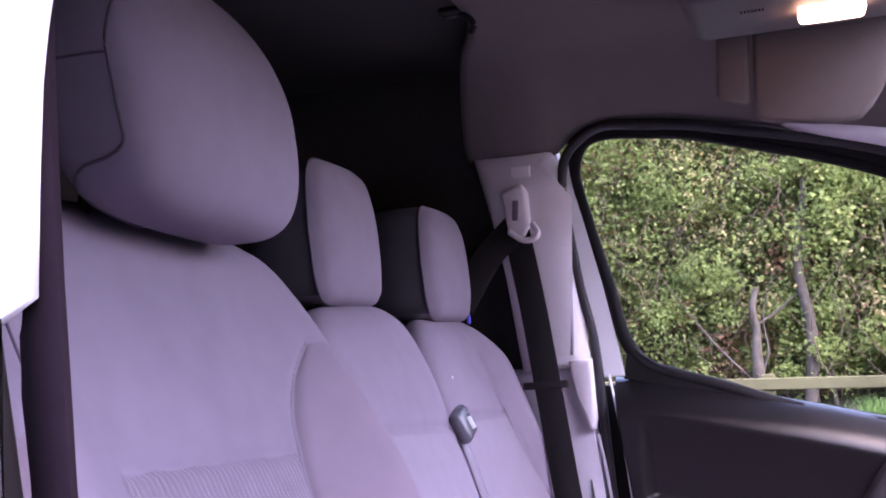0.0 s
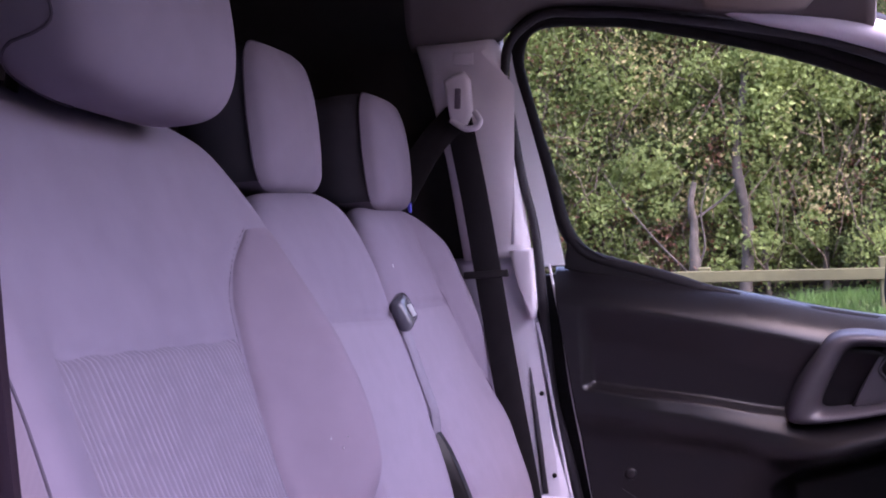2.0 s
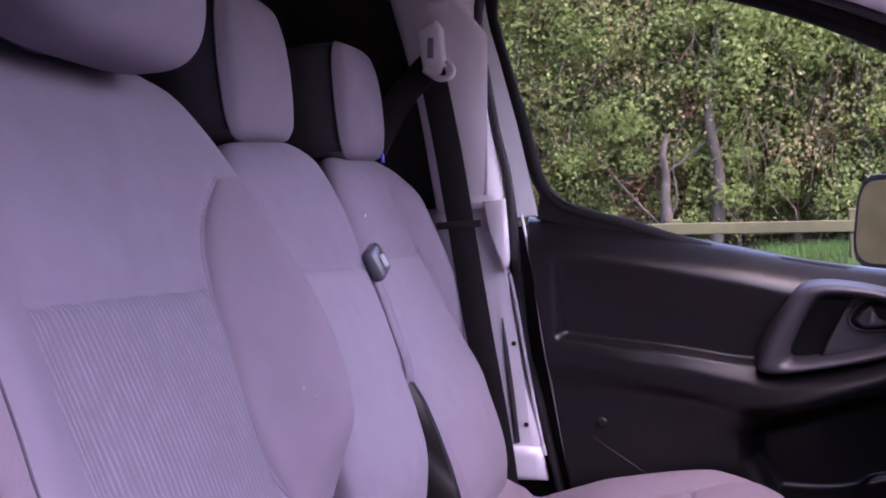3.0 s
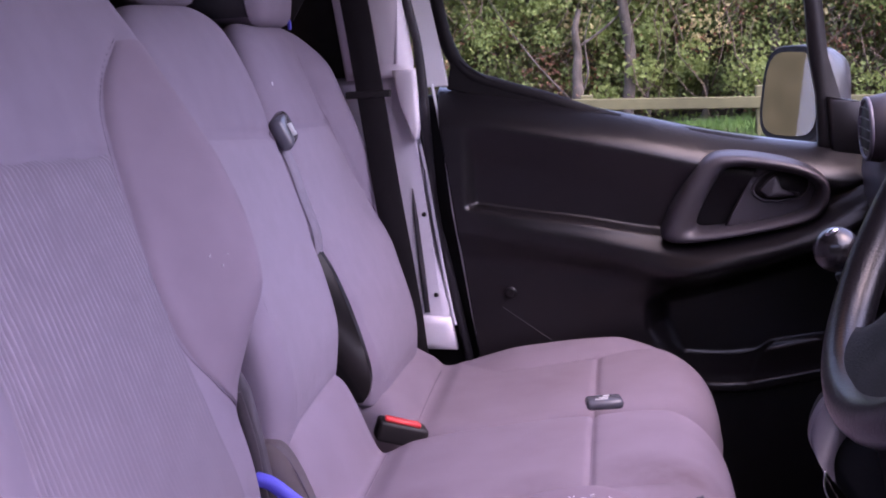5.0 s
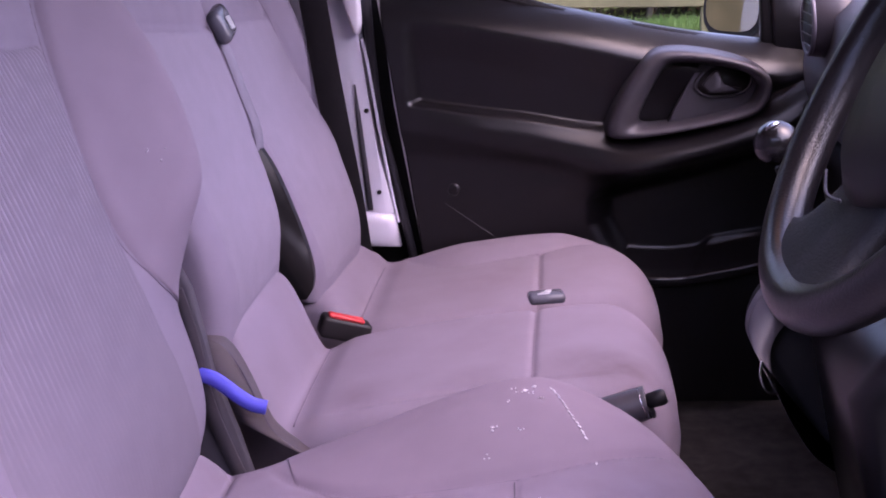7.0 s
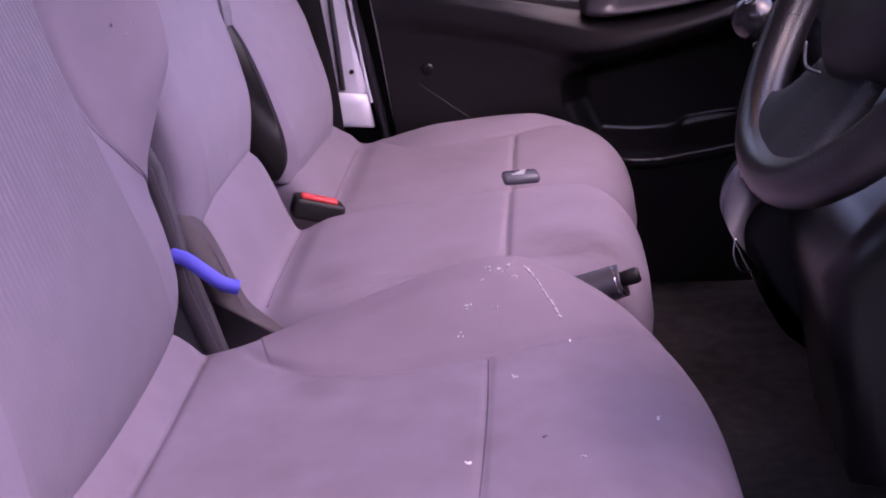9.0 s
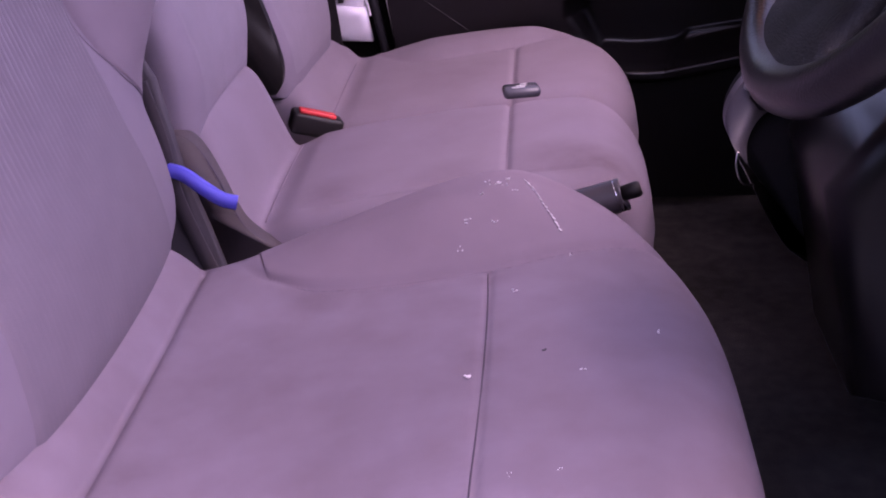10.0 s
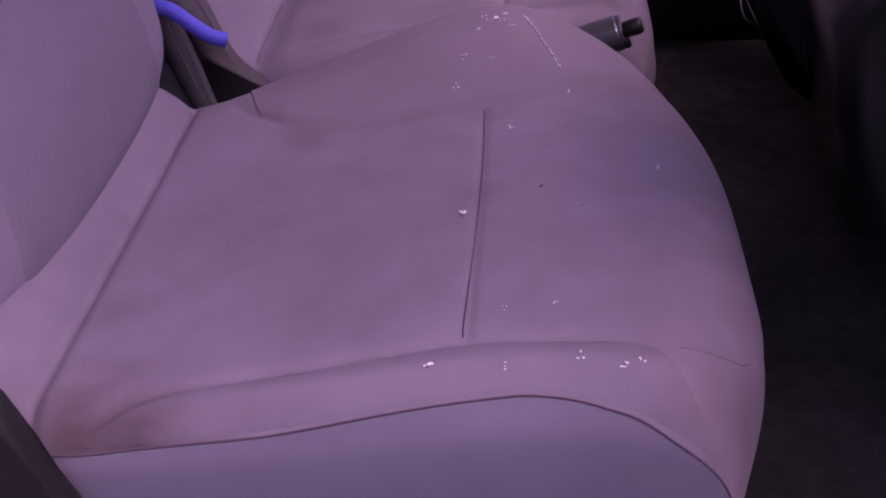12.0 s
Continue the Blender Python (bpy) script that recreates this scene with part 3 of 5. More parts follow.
driver_seat = thing("driver_seat", "grey fabric driver seat with paint flecks on its cushion", "car seat", "front seats")
BACK = Pad([(-0.285, 0.970), (-0.245, 0.978), (-0.205, 0.981), (-0.172, 0.969), (-0.147, 0.932), (-0.105, 0.79), (-0.062, 0.65), (-0.024, 0.515), (-0.006, 0.455), (0.001, 0.40), (0.000, 0.372), (-0.006, 0.338)],
           [(0, 0.17), (0.15, 0.15), (0.4, 0.13), (1, 0.11)], [(0, 0.65), (0.05, 0.695), (0.10, 0.72), (0.2, 0.73), (0.33, 0.712), (0.63, 0.69), (0.74, 0.665), (0.82, 0.650), (0.93, 0.655), (1, 0.635)],
           [(0, 0.03), (1, 0.03)], [(0, 0.06), (0.5, 0.09), (1, 0.09)], driver_relief, (0.032, 0.042), tilt=[(0.10, 0.032), (0.33, 0.028), (0.46, 0.022), (0.60, 0.004), (0.66, -0.008), (0.72, -0.035)])
part("backrest", BACK.mesh(170, 220), FABRIC, driver_seat)
part("ribbed_panel", BACK.patch([(0, 0.239), (0.3, 0.217), (1, 0.195)], [(0, 0.549), (0.25, 0.530), (0.5, 0.519), (0.62, 0.526), (1, 0.56)], 0.302, BACK.length - 0.012, 0.0022, 70, 70, 0.030, 0.0002), FABRIC_RIB, driver_seat, "paler grey ribbed fabric panel")
part("bolster", BACK.patch([(k / 12, back_seam(0.228 + 0.394 * k / 12) + 0.003) for k in range(13)], [(0, 0.69), (0.2, 0.705), (0.5, 0.695), (0.8, 0.665), (1, 0.645)], 0.228, 0.622, 0.0010, 160, 60, 0.0, 0.0006), FABRIC_BOLSTER, driver_seat, "mauve side bolster fabric")
part("seam", BACK.seam([(back_seam(s), s) for s in (0.225, 0.25, 0.29, 0.34, 0.40, 0.46, 0.53, 0.575, 0.60, 0.618)], 0.0006, 0.0003), SEAM, driver_seat)
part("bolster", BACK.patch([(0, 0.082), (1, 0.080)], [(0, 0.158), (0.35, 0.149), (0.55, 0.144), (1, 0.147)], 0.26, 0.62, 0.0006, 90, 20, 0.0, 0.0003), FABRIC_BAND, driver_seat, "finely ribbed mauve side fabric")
part("seam", BACK.seam([(0.175, 0.12), (0.162, 0.25), (0.152, 0.38), (0.147, 0.45), (0.150, 0.62)], 0.0014), STITCH, driver_seat)


def cushion_seam(x):
    return spline([(0.10, 0.555), (0.13, 0.52), (0.20, 0.486), (0.35, 0.486), (0.46, 0.512), (0.55, 0.54)], x)


def near_seam(x):
    return spline([(0.07, 0.080), (0.103, 0.087), (0.138, 0.108), (0.173, 0.119), (0.233, 0.128), (0.308, 0.135), (0.364, 0.139), (0.42, 0.135), (0.457, 0.130), (0.50, 0.117), (0.54, 0.095)], x)


def driver_cushion_relief(y, x, yy):
    crest = spline([(0.05, 0.0), (0.16, 0.017), (0.26, 0.036), (0.37, 0.044), (0.45, 0.018), (0.54, 0.0)], x)
    d = crest * smoothstep(0.30, 0.75, yy) + 0.006 * math.cos(1.6 * yy) * smoothstep(0.08, 0.2, x)
    if x > 0.08:
        d += crease(y - cushion_seam(x), 0.0035, 0.006, 0.014) * smoothstep(0.08, 0.14, x)
        d += crease(y - near_seam(x), 0.0035, 0.006, 0.014) * smoothstep(0.52, 0.40, x) * smoothstep(0.08, 0.12, x)
        d += 0.005 * math.exp(-(((y - near_seam(x) + 0.028) / 0.016) ** 2)) * smoothstep(0.54, 0.45, x) * smoothstep(0.10, 0.2, x)
    if y < cushion_seam(max(x, 0.10)):
        d += crease(x - 0.064, 0.0055, 0.0045, 0.02)
        if y > near_seam(x):
            d += crease(x - 0.355, 0.0022, 0.0022, 0.010)
            wrinkle = math.sin(y * 900 + 10 * x + 3 * math.sin(x * 40))
            d += 0.0007 * wrinkle * smoothstep(0.22, 0.31, x) * smoothstep(0.352, 0.345, x) * smoothstep(0.21, 0.165, y)
    return d


SEAT = Cushion([(-0.05, 0.350), (-0.005, 0.360), (0.016, 0.374), (0.032, 0.373), (0.048, 0.360), (0.064, 0.342), (0.20, 0.340), (0.35, 0.358), (0.45, 0.364), (0.57, 0.356)], -0.045, 0.566, (0.29, 0.34, 0.08),
               [(-0.05, 0.105), (0.05, 0.074), (0.12, 0.068), (0.25, 0.068), (0.45, 0.069), (0.57, 0.085)],
               [(-0.05, 0.57), (0.06, 0.575), (0.18, 0.635), (0.36, 0.668), (0.48, 0.638), (0.57, 0.592)], driver_cushion_relief, corner=0.022, piped=[(0.05, 0.003), (0.10, 0.006), (0.17, 0.009), (0.24, 0.0115), (0.385, 0.019), (0.42, 0.016), (0.455, 0.009), (0.49, 0.002), (0.54, 0.0006)])


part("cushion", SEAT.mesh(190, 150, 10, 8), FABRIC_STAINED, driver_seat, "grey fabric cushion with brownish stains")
part("bolster", SEAT.patch(lambda x: spline(SEAT.far, x) - 0.006 + (cushion_seam(x) - spline(SEAT.far, x) + 0.006) * smoothstep(0.10, 0.14, x), lambda x: spline(SEAT.far, x) - 0.005, 0.10, 0.50), FABRIC_BOLSTER, driver_seat, "mauve side bolster fabric")
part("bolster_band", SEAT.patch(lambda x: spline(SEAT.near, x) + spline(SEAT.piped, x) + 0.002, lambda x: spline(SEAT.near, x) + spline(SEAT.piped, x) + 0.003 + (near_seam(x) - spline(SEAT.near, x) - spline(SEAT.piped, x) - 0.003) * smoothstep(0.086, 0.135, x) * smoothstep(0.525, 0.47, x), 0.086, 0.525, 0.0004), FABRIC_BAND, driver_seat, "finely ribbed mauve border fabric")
part("cushion_side", SEAT.mesh(190, 150, 10, 8, True), FABRIC_SKIRT, driver_seat, "darker bluish-grey side fabric of the cushion")
part("seam", SEAT.seam([(cushion_seam(x), x) for x in (0.138, 0.16, 0.20, 0.35, 0.46, 0.545)]), SEAM, driver_seat)
part("seam", SEAT.seam([(cushion_seam(0.355) - 0.002, 0.353), (0.40, 0.3555), (0.30, 0.3555), (0.145, 0.352)], 0.0006, 0.0009), STITCH, driver_seat)
part("piping", sweep([p + Vector((0, -0.0004, 0.0004)) for p in SEAT.edge_line[18:]], 0.0008, 6), PIPING, driver_seat, "dark piped edge")
part("seam", SEAT.seam([(0.158, 0.5455), (0.147, 0.538), (0.137, 0.524), (0.131, 0.508), (0.127, 0.494)], 0.0005, 0.0), SEAM, driver_seat)
FLECKS = [(0.363, 0.592, 0.0028), (0.356, 0.59, 0.0016), (0.377, 0.576, 0.0016), (0.350, 0.600, 0.0014), (0.372, 0.602, 0.0022), (0.368, 0.584, 0.0014), (0.347, 0.574, 0.0012), (0.333, 0.538, 0.0028), (0.326, 0.509, 0.0016), (0.359, 0.536, 0.0016), (0.428, 0.491, 0.0016), (0.343, 0.296, 0.0028), (0.433, 0.293, 0.0016), (0.381, 0.167, 0.0009), (0.415, 0.167, 0.0009), (0.332, 0.107, 0.0028), (0.43, 0.106, 0.0022), (0.457, 0.099, 0.0022), (0.469, 0.102, 0.0016), (0.496, 0.354, 0.0016), (0.378, 0.437, 0.0016), (0.38, 0.102, 0.0012)]
bm = bmesh.new()
speck = random.Random(11)
for x, y, r in FLECKS:
    r *= 0.60
    for k in range(3):
        p = SEAT.spot(y + speck.uniform(-0.003, 0.003), x + speck.uniform(-0.003, 0.003), 0.0026)
        bmesh.ops.create_icosphere(bm, subdivisions=1, radius=1.0, matrix=Matrix.Translation(p) @ pose(0, 0, 0, 0, 0, speck.uniform(0, 180)) @ Matrix.Diagonal((r * speck.uniform(0.6, 1.5), r * speck.uniform(0.5, 1), 0.0008, 1)))
tagged(part("paint_flecks", bm, DIRT, driver_seat, "white paint flecks", False), kind="stuff")
bm = bmesh.new()
for y, at, r in ((0.584, 0.458, 0.0022), (0.5915, 0.471, 0.0020), (0.60, 0.463, 0.0009)):
    for k in range(3):
        p = BACK.spot(y + speck.uniform(-0.001, 0.001), at + speck.uniform(-0.001, 0.001), 0.0026)
        bmesh.ops.create_icosphere(bm, subdivisions=1, radius=1.0, matrix=Matrix.Translation(p) @ Matrix.Diagonal((0.0006, r * speck.uniform(0.4, 0.9), r * speck.uniform(0.4, 0.9), 1)))
tagged(part("faint_flecks", bm, FLECK, driver_seat, "faint pale flecks on the bolster", False), kind="stuff")
bm = bmesh.new()
for x, y, r in ((0.404, 0.33, 0.0020), (0.4055, 0.3315, 0.0012)):
    bmesh.ops.create_icosphere(bm, subdivisions=1, radius=1.0, matrix=Matrix.Translation(SEAT.spot(y, x, 0.0003)) @ Matrix.Diagonal((r, r * 0.8, 0.0005, 1)))
tagged(part("dirt_specks", bm, FABRIC_SIDE, driver_seat, "small dark dirt specks", False), kind="stuff")
bm = bmesh.new()
for k in range(16):
    x, y = 0.388 + 0.033 * k / 15, 0.60 - 0.075 * k / 15
    p = SEAT.spot(y + speck.uniform(-0.001, 0.001), x + speck.uniform(-0.001, 0.001), 0.0024)
    bmesh.ops.create_icosphere(bm, subdivisions=1, radius=1.0, matrix=Matrix.Translation(p) @ pose(0, 0, 0, 0, 0, -65) @ Matrix.Diagonal((0.0045, 0.0005 + 0.0007 * speck.random(), 0.0005, 1)))
tagged(part("paint_streak", bm, DIRT, driver_seat, "thin white paint streak", False), kind="stuff")
part("seat_base", prism([(-0.02, 0.03), (0.46, 0.03), (0.48, 0.17), (0.44, 0.22), (0.02, 0.22), (-0.05, 0.17)], "y", 0.14, 0.56, 0.012), BLACK, driver_seat, "black seat frame")
part("side_trim", prism([(-0.15, 0.46), (0.03, 0.415), (0.075, 0.385), (0.085, 0.345), (0.108, 0.29), (0.12, 0.12), (-0.15, 0.10)], "y", 0.035, 0.060, 0.008), BLACK, driver_seat, "black plastic recliner cover")


def headrest(seat, y0, y1, zlo, zhi, x, lean, depth, top_round=0.45, skew=0.0, side=FABRIC_SIDE, rake=0.0):
    """A padded head restraint with darker sides and a piped edge, on two posts."""
    w, h, yc = (y1 - y0) / 2, (zhi - zlo) / 2, (y0 + y1) / 2
    zc = (zlo + zhi) / 2

    def spot(a, b, out):
        bulge = 0.018 * (1 - a * a) * (1 - b * b)
        return Vector((x + out + bulge - lean * b * h, yc + a * w, zc + b * h - skew * a + rake * max(-b, 0) * max(-out - 0.012, 0)))

    def outline(k, grow=1.0):
        t = 2 * math.pi * k / 64
        c, s = math.cos(t), math.sin(t)
        p = top_round if s > 0 else 0.32
        a = math.copysign(abs(c) ** p, c) * grow
        b = math.copysign(abs(s) ** p, s) * grow
        return a * (1 - 0.08 * max(b, 0)), b

    bm, rings = bmesh.new(), []
    for g, out in ((0.0, 0.0), (0.25, 0.0), (0.5, 0.0), (0.72, -0.001), (0.88, -0.004), (0.96, -0.010), (1.0, -0.020)):
        rings.append([bm.verts.new(spot(*outline(k, g), out)) for k in range(64)] if g else [bm.verts.new(spot(0, 0, 0))])
    for a, b in zip(rings, rings[1:]):
        for k in range(64):
            q = (k + 1) % 64
            bm.faces.new((a[0], b[k], b[q]) if len(a) == 1 else (a[k], b[k], b[q], a[q]))
    rest = part("headrest", bm, FABRIC, seat)
    bm, rings = bmesh.new(), []
    for g, out in ((0.985, -0.019), (1.0, -0.03), (1.0, -depth * 0.5), (0.97, -depth * 0.8), (0.86, -depth), (0.4, -depth - 0.01)):
        rings.append([bm.verts.new(spot(*outline(k, g), out)) for k in range(64)])
    low = [k for k in range(64) if math.sin(2 * math.pi * (k + 0.5) / 64) < -0.62]
    for a, b in zip(rings, rings[1:]):
        for k in range(64):
            if k not in low:
                bm.faces.new((a[k], b[k], b[(k + 1) % 64], a[(k + 1) % 64]))
    bm.faces.new(rings[-1])
    part("headrest_side", bm, side, rest, "darker grey side fabric")
    bm, rings = bmesh.new(), []
    for g, out in ((1.0, -0.020), (1.0, -0.03), (1.0, -depth * 0.5), (0.97, -depth * 0.8), (0.86, -depth)):
        rings.append([bm.verts.new(spot(*outline(k, g), out)) for k in low + [low[-1] + 1]])
    for a, b in zip(rings, rings[1:]):
        for k in range(len(low)):
            bm.faces.new((a[k], b[k], b[k + 1], a[k + 1]))
    part("headrest_underside", bm, FABRIC_DIM, rest)
    ends = [low[-1] + 1 + k for k in range(64 - len(low) + 1)]
    part("piping", sweep([spot(*outline(k, 1.0), -0.020) for k in ends], 0.0016, 6, up=(1, 0, 0)), STITCH, rest, "dark piped edge")
    for y in (yc - w * 0.45, yc + w * 0.45):
        part("post", sweep([(x - depth * 0.85 + lean * h, y, zlo + 0.03), (x - depth * 0.95, y, zlo - 0.08)], 0.006, 10), BLACK, rest, "dark post")
    return rest


def rounded_headrest(seat, centre, size, lean, skew):
    """A full, rounded head restraint sewn from a front panel, a side and a top corner piece, on two posts."""
    c, (dx, dy, dz) = Vector(centre), size

    def spot(u, v, out=0.0):
        b = math.sin(v)
        deep = max(1 - abs(b) ** (1.7 if b > 0 else 2.8), 0.0) ** (1 / (1.7 if b > 0 else 2.8))
        wide = max(1 - abs(b) ** (3.0 if b > 0 else 4.2), 0.0) ** (1 / (3.0 if b > 0 else 4.2)) * (1 - 0.055 * smoothstep(0.1, -0.9, b))
        cu, su = math.cos(u), math.sin(u)
        across = math.copysign(abs(su) ** 0.55, su) * (dy * wide + out)
        return c + Vector((math.copysign(abs(cu) ** 0.55, cu) * (dx * deep + out) - lean * b * dz, across, b * (dz + out) - skew * across / dy))

    def panel(u0, u1, v0, v1, nu, nv):
        bm, rows = bmesh.new(), []
        for j in range(nv + 1):
            v = v0 + (v1 - v0) * j / nv
            a, b = u0(v), u1(v)
            rows.append([bm.verts.new(spot(a + (b - a) * i / nu, v)) for i in range(nu + 1)])
        for one, two in zip(rows, rows[1:]):
            for i in range(nu):
                bm.faces.new((one[i], one[i + 1], two[i + 1], two[i]))
        return bm

    low, high, corner = -radians(89.999), radians(89.99), radians(-2)

    def split(v):
        return radians(-79 - 80 * smoothstep(radians(-34), radians(-70), v) + 34 * smoothstep(corner, radians(50), v))

    def front_end(v):
        return radians(120)

    def back_end(v):
        return radians(-240)

    rest = part("headrest", panel(split, front_end, low, high, 80, 80), FABRIC, seat)
    part("headrest_side", panel(back_end, split, low, corner, 50, 50), FABRIC_DIM, rest, "darker grey side fabric")
    part("headrest_top", panel(back_end, split, corner, high, 50, 30), FABRIC_DIM, rest, "darker grey top corner fabric")
    part("piping", sweep([spot(split(v), v, 0.0004) for v in (low * 0.86 + (high * 0.97 - low * 0.86) * k / 70 for k in range(71))], 0.0014, 6), STITCH, rest, "dark piped edge")
    part("piping", sweep([spot(split(corner) + (radians(-150) - split(corner)) * k / 30, corner, 0.0004) for k in range(31)], 0.0012, 6), STITCH, rest, "dark piped edge")
    for y in (c.y - 0.07, c.y + 0.07):
        part("post", sweep([(c.x - 0.055, y, c.z - dz + 0.04), (c.x - 0.075, y, c.z - dz - 0.06)], 0.006, 10), BLACK, rest, "dark post")
    return rest


rounded_headrest(driver_seat, (-0.104, 0.422, 1.117), (0.070, 0.162, 0.124), 0.10, 0.017)

# ---- middle and passenger seats ----
def bench_cushion(profile, y0, y1, front, bow, far, near_line, far_line, crest=0.0):
    """A bench cushion with a roll behind, a sewn insert and padded borders."""

    def relief(y, x, yy):
        d = 0.005 * math.cos(1.5 * yy)
        a, b = spline(near_line, x), spline(far_line, x)
        if x > 0.11:
            d += (crease(y - a, 0.0030, 0.004, 0.012) + crease(y - b, 0.0030, 0.004, 0.012)) * smoothstep(0.11, 0.16, x) * smoothstep(0.48, 0.42, x)
        d += crest * smoothstep(b - 0.01, b + 0.055, y) * smoothstep(0.12, 0.24, x) * smoothstep(0.53, 0.40, x)
        if a < y < b:
            d += crease(x - 0.362, 0.0035, 0.004, 0.016)
        return d

    return Cushion(profile, -0.03, front, bow, [(-0.03, y0 + 0.03), (0.08, y0 + 0.006), (0.3, y0), (0.55, y0 + 0.012)], far, relief, 0.17, 0.035)


def bench_frame(seat, y0, y1):
    part("seat_base", prism([(0.0, 0.03), (0.42, 0.03), (0.45, 0.18), (0.40, 0.22), (0.03, 0.22), (-0.06, 0.17)], "y", y0 + 0.04, y1 - 0.04, 0.012), BLACK, seat, "black seat frame")


def middle_cross(y):
    return 0.20 - 0.11 * (1.03 - y)


def middle_relief(y, s, yy):
    return crease(s - middle_cross(y), 0.0035, 0.004, 0.016) + 0.006 * smoothstep(-0.5, -0.9, yy) * smoothstep(0.1, 0.3, s)


middle_seat = thing("middle_seat", "narrow grey fabric middle seat with blue release strap", "car seat", "front seats")
MID_BACK = Pad([(-0.150, 0.917), (-0.116, 0.872), (-0.092, 0.815), (-0.076, 0.765), (-0.057, 0.70), (-0.036, 0.635), (-0.025, 0.59), (-0.010, 0.54), (0.000, 0.49), (-0.001, 0.45), (-0.004, 0.40)],
               [(0, 0.75), (0.15, 0.70), (0.5, 0.70), (1, 0.705)], [(0, 1.02), (0.2, 1.055), (0.5, 1.050), (0.75, 1.038), (0.9, 1.030), (1, 1.00)],
               [(0, 0.03), (1, 0.03)], [(0, 0.05), (1, 0.08)], middle_relief, (0.06, 0.015), 6.0)
part("backrest", MID_BACK.mesh(130, 100), FABRIC, middle_seat)
part("insert", MID_BACK.patch([(0, 0.73), (0.6, 0.735), (1, 0.76)], [(0, 1.035), (0.7, 1.02), (1, 0.98)], middle_cross(0.73) + 0.004, MID_BACK.length - 0.035, 0.0016, 50, 40, middle_cross(1.03) - middle_cross(0.73)), FABRIC_INSERT, middle_seat, "paler ribbed insert fabric")
MID_NEAR = [(0.08, 0.73), (0.2, 0.745), (0.46, 0.752)]
MID_SEAT = bench_cushion([(-0.03, 0.418), (-0.005, 0.432), (0.020, 0.431), (0.040, 0.413), (0.074, 0.322), (0.086, 0.311), (0.12, 0.322), (0.20, 0.334), (0.36, 0.352), (0.45, 0.358), (0.55, 0.348)],
                         0.70, 1.03, 0.532, (0.865, 0.182, 0.035), [(-0.03, 0.985), (0.07, 0.995), (0.10, 1.02), (0.3, 1.03), (0.50, 1.02), (0.56, 1.01)], MID_NEAR, [(0.08, 1.03), (0.5, 1.03)])
part("cushion", MID_SEAT.mesh(200, 90), FABRIC_WORN, middle_seat)
part("seam", MID_SEAT.seam([(1.01, 0.362), (0.9, 0.3625), (0.755, 0.362)]), SEAM, middle_seat)
part("seam", MID_SEAT.seam([(0.98, 0.086), (0.85, 0.087), (0.73, 0.087)], 0.0012, 0.0), SEAM, middle_seat)
part("seam", MID_SEAT.seam([(spline(MID_NEAR, x), x) for x in (0.16, 0.2, 0.28, 0.36, 0.43)], 0.0007, 0.0), SEAM, middle_seat)
bench_frame(middle_seat, 0.70, 1.03)


def passenger_cross(y):
    return 0.185 - 0.08 * max(1.33 - y, 0)


def wing_line(s):
    return spline([(0.05, 1.33), (0.18, 1.335), (0.26, 1.365), (0.34, 1.40), (0.38, 1.43)], s)


def passenger_relief(y, s, yy):
    wing = 0.026 * smoothstep(0.02, 0.12, s) * smoothstep(0.395, 0.345, s)
    d = wing * smoothstep(wing_line(s) - 0.01, wing_line(s) + 0.05, y) + 0.010 * smoothstep(1.1, 1.35, y) * smoothstep(0.36, 0.42, s)
    if 0.06 < s < 0.385:
        d += crease(y - wing_line(s), 0.0035, 0.004, 0.012) * smoothstep(0.06, 0.11, s)
    if y < wing_line(s):
        d += crease(s - passenger_cross(y), 0.0035, 0.004, 0.016)
    return d


passenger_seat = thing("passenger_seat", "grey fabric passenger seat beside the door", "car seat", "front seats")
PAS_BACK = Pad([(-0.150, 0.888), (-0.122, 0.852), (-0.102, 0.81), (-0.086, 0.766), (-0.062, 0.70), (-0.032, 0.60), (-0.008, 0.545), (0.016, 0.482), (0.033, 0.42), (0.036, 0.375), (0.032, 0.335)],
               [(0, 1.145), (0.15, 1.105), (0.5, 1.065), (1, 1.075)], [(0, 1.38), (0.12, 1.43), (0.3, 1.442), (0.62, 1.440), (0.69, 1.41), (0.75, 1.385), (1, 1.375)],
               [(0, 0.03), (1, 0.03)], [(0, 0.05), (1, 0.08)], passenger_relief, (0.06, 0.015), 6.0)
part("backrest", PAS_BACK.mesh(150, 110), FABRIC, passenger_seat)
part("seam", PAS_BACK.seam([(wing_line(s), s) for s in (0.08, 0.15, 0.22, 0.30, 0.37)], 0.0008, 0.0002), SEAM, passenger_seat)
part("insert", PAS_BACK.patch([(0, 1.085), (0.6, 1.078), (1, 1.10)], [(0, 1.328), (0.2, 1.35), (0.38, 1.40), (0.46, 1.38), (0.6, 1.365), (1, 1.35)], passenger_cross(1.09) + 0.004, PAS_BACK.length - 0.035, 0.0016, 60, 40, passenger_cross(1.33) - passenger_cross(1.09)), FABRIC_INSERT, passenger_seat, "paler ribbed insert fabric")
PAS_FAR = [(0.10, 1.43), (0.15, 1.385), (0.20, 1.335), (0.28, 1.325), (0.36, 1.335), (0.42, 1.36)]
